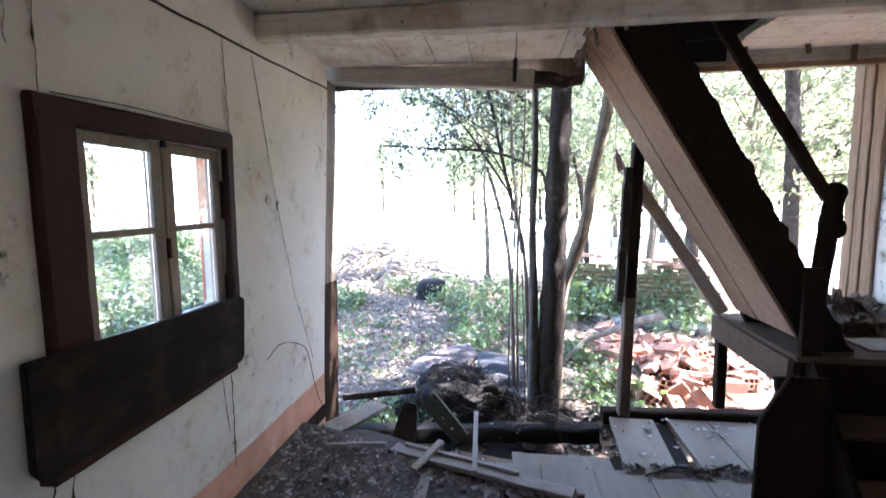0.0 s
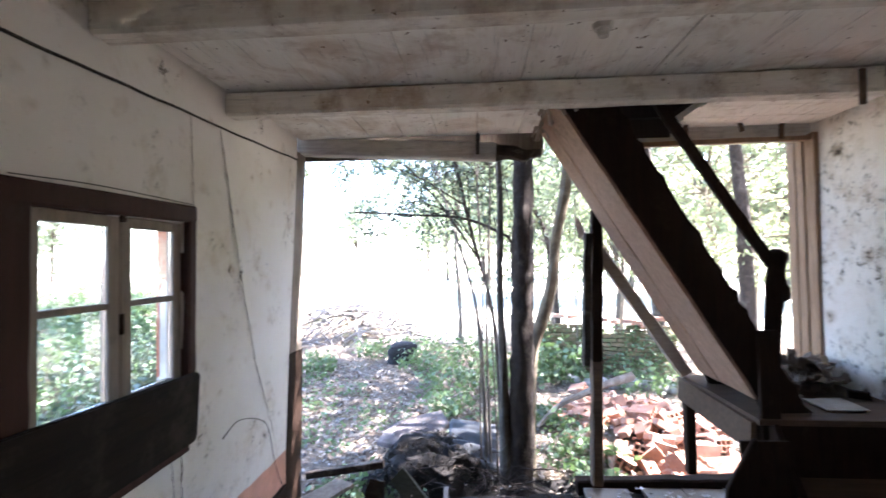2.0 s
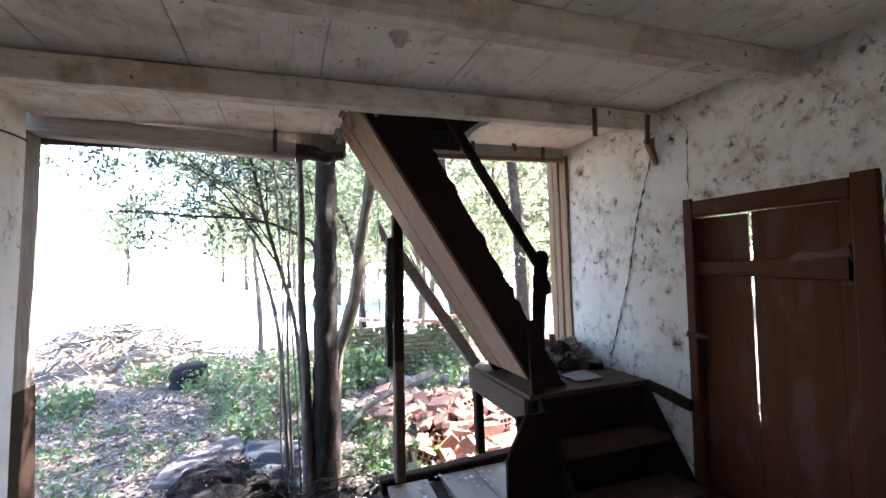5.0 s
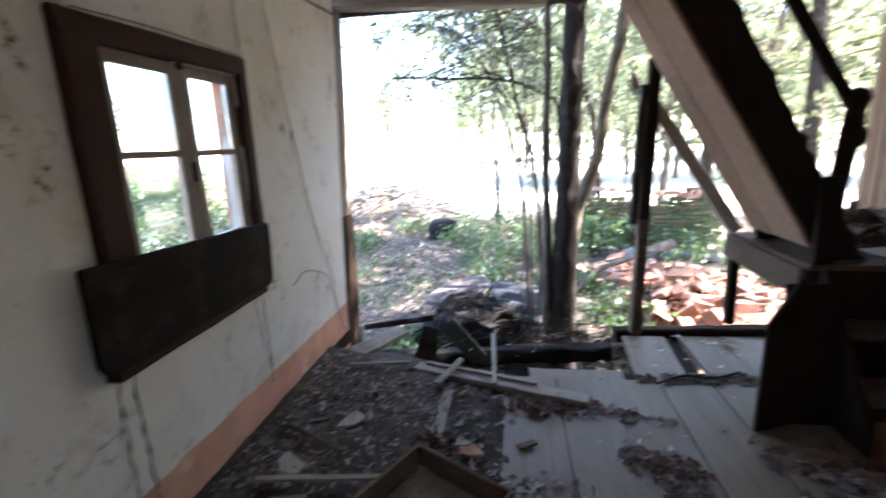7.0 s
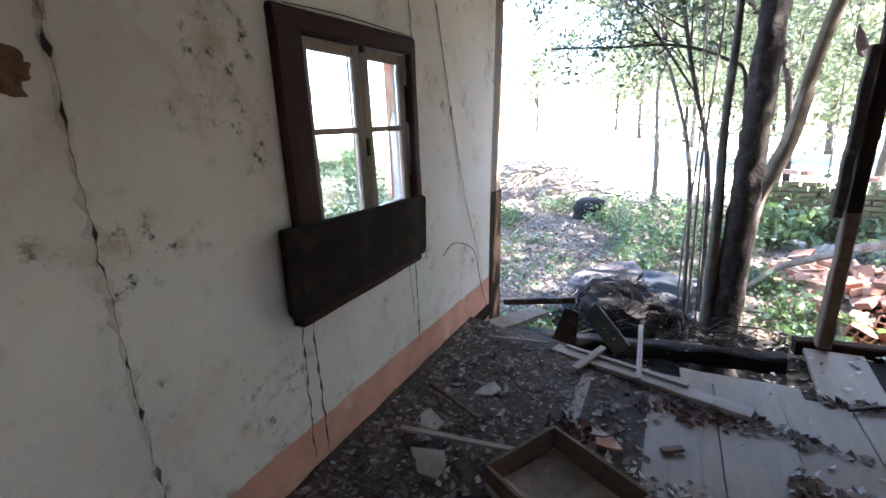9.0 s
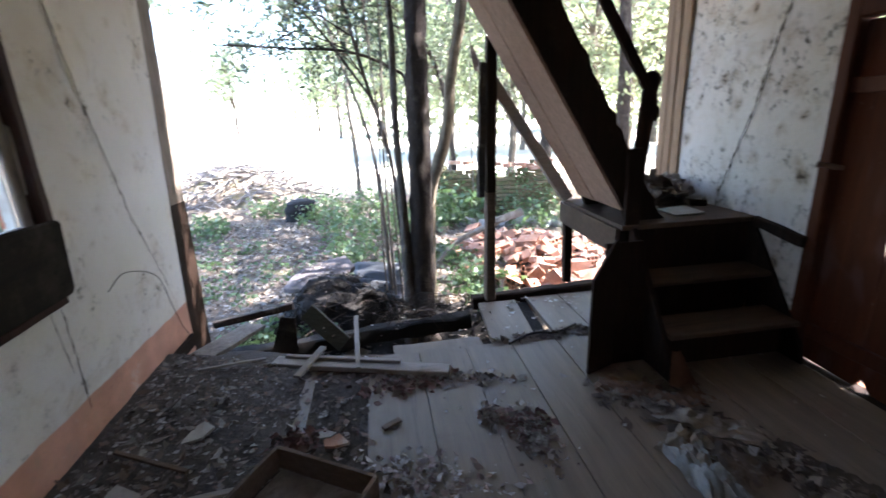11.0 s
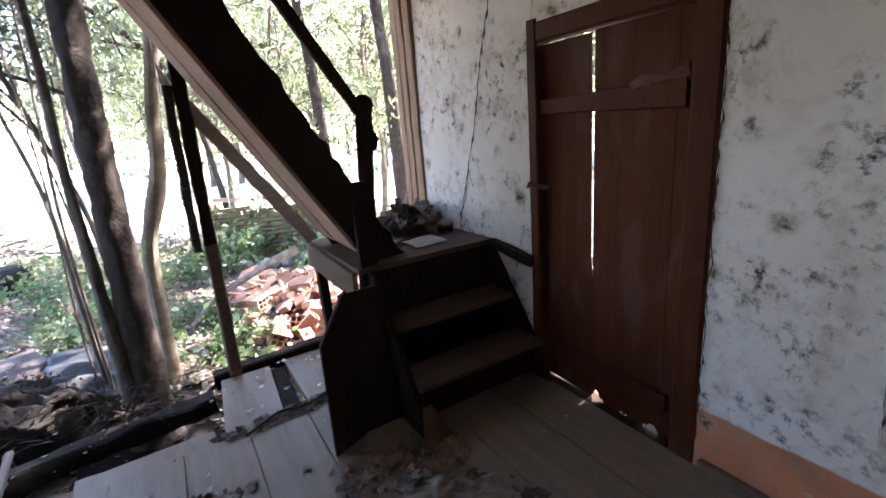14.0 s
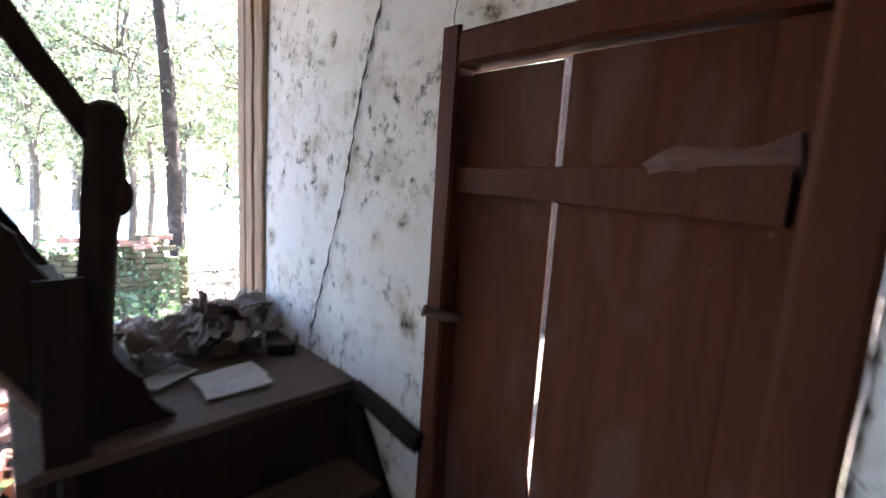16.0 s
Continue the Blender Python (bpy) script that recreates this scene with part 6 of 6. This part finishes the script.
def rag(name, x, y, rx, ry, h, mat, label, seed, turn=0.0, folds=4.2, category="rag", base=None):
    """A crumpled cloth or paper heap."""
    bm = bmesh.new()
    n = 46
    grid = []
    ca, sa = math.cos(radians(turn)), math.sin(radians(turn))
    base = max(0.0, bank(x, y)) if base is None else base
    for j in range(n + 1):
        row = []
        for i in range(n + 1):
            u, w = 2 * i / n - 1, 2 * j / n - 1
            q = Vector((u * folds * 0.5 + seed, w * folds * 0.5, seed * 0.7))
            rad = 1 + 0.35 * noise.noise(Vector((math.atan2(w, u) * 1.3, seed, 0)))
            px, py = u * rx * rad, w * ry * rad
            edge = max(0.0, 1 - max(abs(u), abs(w)) ** 3)
            z = h * (0.25 + 0.75 * edge) * max(0.05, 0.55 + 0.8 * noise.noise(q) + 0.4 * noise.noise(q * 2.6))
            d = 0.35 * rx * noise.noise(q * 1.3 + Vector((9, 0, 0)))
            row.append(bm.verts.new((x + ca * px - sa * py + d * 0.4, y + sa * px + ca * py + d * 0.3, base + 0.004 + max(0.0, z))))
        grid.append(row)
    for a, b in zip(grid, grid[1:]):
        for i in range(n):
            bm.faces.new((a[i], a[i + 1], b[i + 1], b[i]))
    return single(name, bm, mat, (x, y, 0), label, category)


rag("grey_rag", 2.68, -2.2, 0.09, 0.34, 0.09, CLOTH, "crumpled grey cloth rag lying on the floor", 3.0, turn=-4, folds=6.5)
rag("grey_rag", 2.74, -1.92, 0.13, 0.12, 0.07, SACK, "crumpled brown-grey cloth rag on the floor", 5.0, turn=30)
rag("brown_rag", 2.84, -2.0, 0.11, 0.17, 0.05, SACK_D, "dirty brown rag beside a grey one", 9.0, turn=25, folds=6.0)
rag("brown_rag", 2.96, -1.82, 0.22, 0.07, 0.06, SACK, "dirty brown rag on the floor", 7.0, turn=-35)


def ring(r):
    k, e = r.random(), r.normal() * 0.06
    return 3.02 + 0.22 * k + e, -1.85 - 0.65 * k + r.normal() * 0.05


def heap(name, line, wide, high, x0, x1, y0, y1, mat, label, seed, step=0.011):
    """A ragged drift of dirt along a line on the boards."""
    nx, ny = int((x1 - x0) / step), int((y1 - y0) / step)
    pts = [Vector(p) for p in line]
    bm = bmesh.new()
    vs = {}

    def height(x, y):
        p = Vector((x, y))
        d = 9.0
        for a, b in zip(pts, pts[1:]):
            k = max(0.0, min(1.0, (p - a).dot(b - a) / (b - a).length_squared))
            d = min(d, (p - a.lerp(b, k)).length)
        e = 1 - d / wide + 0.9 * noise.noise(Vector((x * 9, y * 9, seed))) + 0.5 * noise.noise(Vector((x * 31, y * 31, seed)))
        return 0.006 + high * min(1.0, e) * (0.7 + 0.5 * noise.noise(Vector((x * 50, y * 50, seed)))) if e > 0 else None
    for i in range(nx):
        for j in range(ny):
            z = height(x0 + i * step, y0 + j * step)
            if z is not None:
                vs[i, j] = bm.verts.new((x0 + i * step + 0.004 * noise.noise(Vector((i * 0.7, j * 0.7, 1))), y0 + j * step, z))
    for (i, j), v in vs.items():
        q = [vs.get(k) for k in ((i, j), (i + 1, j), (i + 1, j + 1), (i, j + 1))]
        if all(q):
            bm.faces.new(q)
    return single(name, bm, mat, ((x0 + x1) / 2, (y0 + y1) / 2, 0), label, "dirt", kind="stuff")


STAIN = rough_stuff("dark_floor_dirt", (0.075, 0.056, 0.042), (0.047, 0.036, 0.027), (0.10, 0.075, 0.056), 14, lift=0.02)
heap("dirt_ring", [(2.78, -1.78), (3.0, -1.86), (3.15, -2.02), (3.23, -2.25), (3.26, -2.5), (3.1, -2.62), (2.8, -2.72)], 0.095, 0.012, 2.5, 3.6, -2.95, -1.6, STAIN, "dark dirt swept into a bow on the boards", 3.0)
heap("dirt_streaks", [(3.24, -2.48), (3.42, -2.68)], 0.06, 0.008, 3.0, 3.6, -2.9, -2.3, STAIN, "dark dirt drawn out over the boards", 8.0)
heap("dirt_streaks", [(3.44, -2.46), (3.52, -2.74)], 0.03, 0.008, 3.3, 3.65, -2.9, -2.3, STAIN, "thin streak of dark dirt on the boards", 12.0)
heap("rust_dust", [(2.62, -1.36), (2.85, -1.5), (3.0, -1.62), (3.05, -1.45)], 0.08, 0.03, 2.4, 3.2, -1.65, -1.17, rough_stuff("rust_brown_dust", (0.15, 0.085, 0.05), (0.10, 0.06, 0.04), (0.2, 0.12, 0.075), 14, lift=0.02), "rust-brown dust at the foot of the stair", 5.0)


def spot(x, y, sx, sy, turn=0.0):
    c, s = math.cos(radians(turn)), math.sin(radians(turn))

    def pick(r):
        a, b = r.normal() * sx, r.normal() * sy
        return x + c * a - s * b, y + s * a + c * b
    return pick


DARKLIT = flakes_mat("dark_litter", [(0.12, 0.09, 0.07), (0.2, 0.155, 0.12), (0.08, 0.06, 0.05), (0.27, 0.22, 0.18)])
crumbs("litter_ring", 420, ring, 0.05, DARKLIT, "dark dusty litter swept into a bow on the boards", "litter", 65, flat=0.6)
crumbs("litter", 220, spot(2.78, -1.52, 0.17, 0.1, -35), 0.06, DARKLIT, "brown litter at the foot of the stair", "litter", 66, flat=0.6)
crumbs("paper_scraps", 280, spot(1.5, -1.86, 0.17, 0.075, -25), 0.036, PAPERS, "torn grey paper scraps on the floor", "paper scraps", 67, flat=0.55)
crumbs("paper_scraps", 240, spot(2.06, -1.68, 0.055, 0.12, 8), 0.034, PAPERS, "torn pale paper scraps on the floor", "paper scraps", 68, flat=0.5)
crumbs("pink_scraps", 110, spot(2.04, -1.56, 0.06, 0.05), 0.042, PINKISH, "torn pink paper scraps on the floor", "paper scraps", 69, flat=0.5)
crumbs("pink_scraps", 150, spot(1.46, -1.13, 0.15, 0.045, 5), 0.042, PINKISH, "torn pink scraps beside the batten", "paper scraps", 70, flat=0.5)
crumbs("pink_scraps", 180, spot(0.94, -1.5, 0.08, 0.05), 0.045, PINKISH, "red-brown scraps in the dirt", "paper scraps", 71, flat=0.5)
crumbs("paper_scraps", 160, spot(1.875, -1.49, 0.025, 0.04), 0.04, PAPERS, "small pale scraps on a joint of the floor", "paper scraps", 72, flat=0.5)
crumbs("litter", 360, spot(1.6, -1.06, 0.25, 0.045, -15), 0.045, CHIPS, "chips and twigs along the batten", "litter", 73, flat=0.6)
crumbs("litter", 300, spot(2.6, -0.7, 0.26, 0.035, 3), 0.045, DARKLIT, "twigs and dirt at the step in the floor", "litter", 74, flat=0.6)
single("twig", tube(spline([(2.2, -0.79, 0.015), (2.4, -0.70, 0.03), (2.56, -0.71, 0.02), (2.75, -0.63, 0.03)], 12), [0.008] * 13, 6), BARK, (2.5, -0.6, 0), "dark crooked twig on the floor", "twig")

# brown card leaning on the stair's foot
bm = bmesh.new()
rows = []
for j in range(9):
    k = j / 8
    wide = 0.085 * (1 - 0.72 * k) * (1 + 0.12 * noise.noise(Vector((j * 0.9, 4, 0))))
    rows.append([bm.verts.new((3.02 + wide * u - 0.03 * k, -1.475 + 0.05 * k + 0.018 * u * u, 0.008 + 0.2 * k + 0.008 * noise.noise(Vector((u * 2, j * 0.7, 0))))) for u in (-1, -0.6, -0.2, 0.2, 0.6, 1)])
for p, q in zip(rows, rows[1:]):
    for j in range(5):
        bm.faces.new((p[j], p[j + 1], q[j + 1], q[j]))
bmesh.ops.solidify(bm, geom=bm.faces[:], thickness=0.005)
single("brown_card", bm, rough_stuff("rust_brown_card", (0.20, 0.105, 0.065), (0.13, 0.07, 0.045), (0.24, 0.15, 0.1), 9, lift=0.004), (3.02, -1.47, 0), "torn rust-brown card leaning on the stair's foot", "cardboard")

# wooden tray
tray = thing("wooden_tray", (0.98, -1.98, 0.03), "dirty shallow brown wooden tray lying on the floor", "tray")
C0, U, V = Vector((0.861, -1.687, 0.03)), Vector((0.86, -0.51, 0)).normalized(), Vector((-0.48, -0.88, 0)).normalized()
LU, LV = 0.51, 0.42
c = [C0, C0 + U * LU, C0 + U * LU + V * LV, C0 + V * LV]
up = Vector((0, 0, 0.055))
part("bottom", timber_bm(C0 + U * 0.02 + V * LV / 2 + Vector((0, 0, 0.0)), C0 + U * (LU - 0.02) + V * LV / 2, LV - 0.03, 0.014, 0.002, 0.1), SACK, tray, "dusty bottom board")
for i in range(4):
    part("side", timber_bm(c[i] + up, c[(i + 1) % 4] + up, 0.018, 0.11, 0.003, 0.08, seed=i), TRAYW, tray)
for i, (x, y, t, s) in enumerate(((0.43, -1.44, 15, 0.11), (0.72, -2.06, 50, 0.1), (0.42, -2.1, 80, 0.13), (1.09, -1.57, -10, 0.07), (0.28, -1.85, 20, 0.1), (1.04, -1.5, -25, 0.06))):
    bm = bmesh.new()
    z = max(0.01, bank(x, y)) + 0.02
    pts_ = [(x + s * math.cos(radians(t + k * 72 + 20 * ((k * i) % 3))) * (0.7 + 0.4 * ((k + i) % 2)), y + 0.7 * s * math.sin(radians(t + k * 72))) for k in range(5)]
    f = bm.faces.new([bm.verts.new((a, b, z + 0.015 * math.sin(a * 30))) for a, b in pts_])
    r = bmesh.ops.extrude_face_region(bm, geom=[f])
    bmesh.ops.translate(bm, verts=[g for g in r["geom"] if isinstance(g, bmesh.types.BMVert)], vec=(0, 0, -0.014))
    single("plaster_shard", bm, CARD if i != 3 else BRICK, (x, y, z - 0.02), "flat broken shard of pale plaster in the dirt" if i != 3 else "flat piece of brick in the dirt", "shard", group="shards on the floor")
for i, (a, b, w) in enumerate((((0.2, -2.0, 0.15), (0.75, -1.86, 0.09), 0.03), ((0.15, -1.6, 0.15), (0.5, -1.75, 0.12), 0.02), ((0.5, -2.3, 0.1), (0.95, -2.1, 0.03), 0.04), ((1.33, -1.5, 0.016), (1.42, -1.45, 0.018), 0.035), ((0.25, -0.9, 0.13), (0.6, -0.75, 0.08), 0.018))):
    single("wood_splinter", timber_bm(a, b, w, 0.015, 0.003, 0.05, seed=120 + i), TRAYW if i % 2 else PALEWOOD, a, "splinter of wood on the dirty floor", "splinter", group="splinters on the floor")

# things on the landing
LZ = 0.806


rng = np.random.default_rng(91)
for i in range(22):
    x, y = (3.12 + 0.66 * rng.random(), -0.42 + 0.44 * rng.random()) if i < 17 else (3.55 + 0.22 * rng.random(), -0.42 + 0.3 * rng.random())
    w, d = rng.uniform(0.06, 0.17), rng.uniform(0.05, 0.11)
    bm = bmesh.new()
    n = 12
    grid = []
    for j in range(n + 1):
        row = []
        for k in range(n + 1):
            u, v_ = 2 * k / n - 1, 2 * j / n - 1
            edge = 1 + 0.25 * noise.noise(Vector((u * 2 + i * 3, v_ * 2, 4)))
            z = 0.05 * noise.noise(Vector((u * 1.3 + i * 7, v_ * 1.3, 0))) + 0.02 * noise.noise(Vector((u * 4, v_ * 4 + i * 5, 0))) + 0.03 * u * u
            row.append(bm.verts.new((u * w * edge, v_ * d * edge, z)))
        grid.append(row)
    for p, q in zip(grid, grid[1:]):
        for k in range(n):
            bm.faces.new((p[k], p[k + 1], q[k + 1], q[k]))
    bm.transform(pose(x, y, LZ + 0.035 + 0.0032 * i + (0.04 if i > 16 else 0), rng.normal() * 13, rng.normal() * 13, rng.uniform(0, 360)))
    low = min(v.co.z for v in bm.verts)
    if low < LZ + 0.002:
        bmesh.ops.translate(bm, verts=bm.verts, vec=(0, 0, LZ + 0.002 - low))
    for v in bm.verts:
        v.co.x = min(v.co.x, W - 0.012)
    ob = single("torn_card", bm, SACK_D if i % 4 else SACK, (x, y, LZ), "torn curled piece of dirty brown card on the landing", "cardboard", group="torn card on the landing")
    ob.modifiers.new("thick", "SOLIDIFY").thickness = 0.003
rag("sacking", 3.6, -0.22, 0.15, 0.19, 0.17, SACK_D, "crumpled brown sacking heaped on the landing", 11.0, turn=-20, folds=4.0, category="sacking", base=LZ)
for i, (x, y, w, d, t) in enumerate(((3.48, -0.60, 0.115, 0.07, 4), (3.47, -0.70, 0.11, 0.05, -4), (3.3, -0.5, 0.09, 0.05, 30))):
    bm = block(-w, w, -d, d, -0.004, 0.004, 0.002)
    bmesh.ops.subdivide_edges(bm, edges=bm.edges[:], cuts=3, use_grid_fill=True)
    bm.transform(pose(x, y, LZ + 0.012 + 0.004 * i, 2, -2, t))
    for v in bm.verts:
        v.co.z += 0.008 * abs(noise.noise(v.co * 9))
    single("paper_sheet", bm, CARD, (x, y, LZ), "dirty pale sheet of paper on the landing", "paper", group="papers on the landing")
single("stone_bit", timber_bm((3.70, -0.44, LZ + 0.03), (3.79, -0.5, LZ + 0.03), 0.06, 0.05, 0.016, 0.02), DARKWOOD, (3.75, -0.47, LZ), "dark lump of wood on the landing's edge", "wood lump")
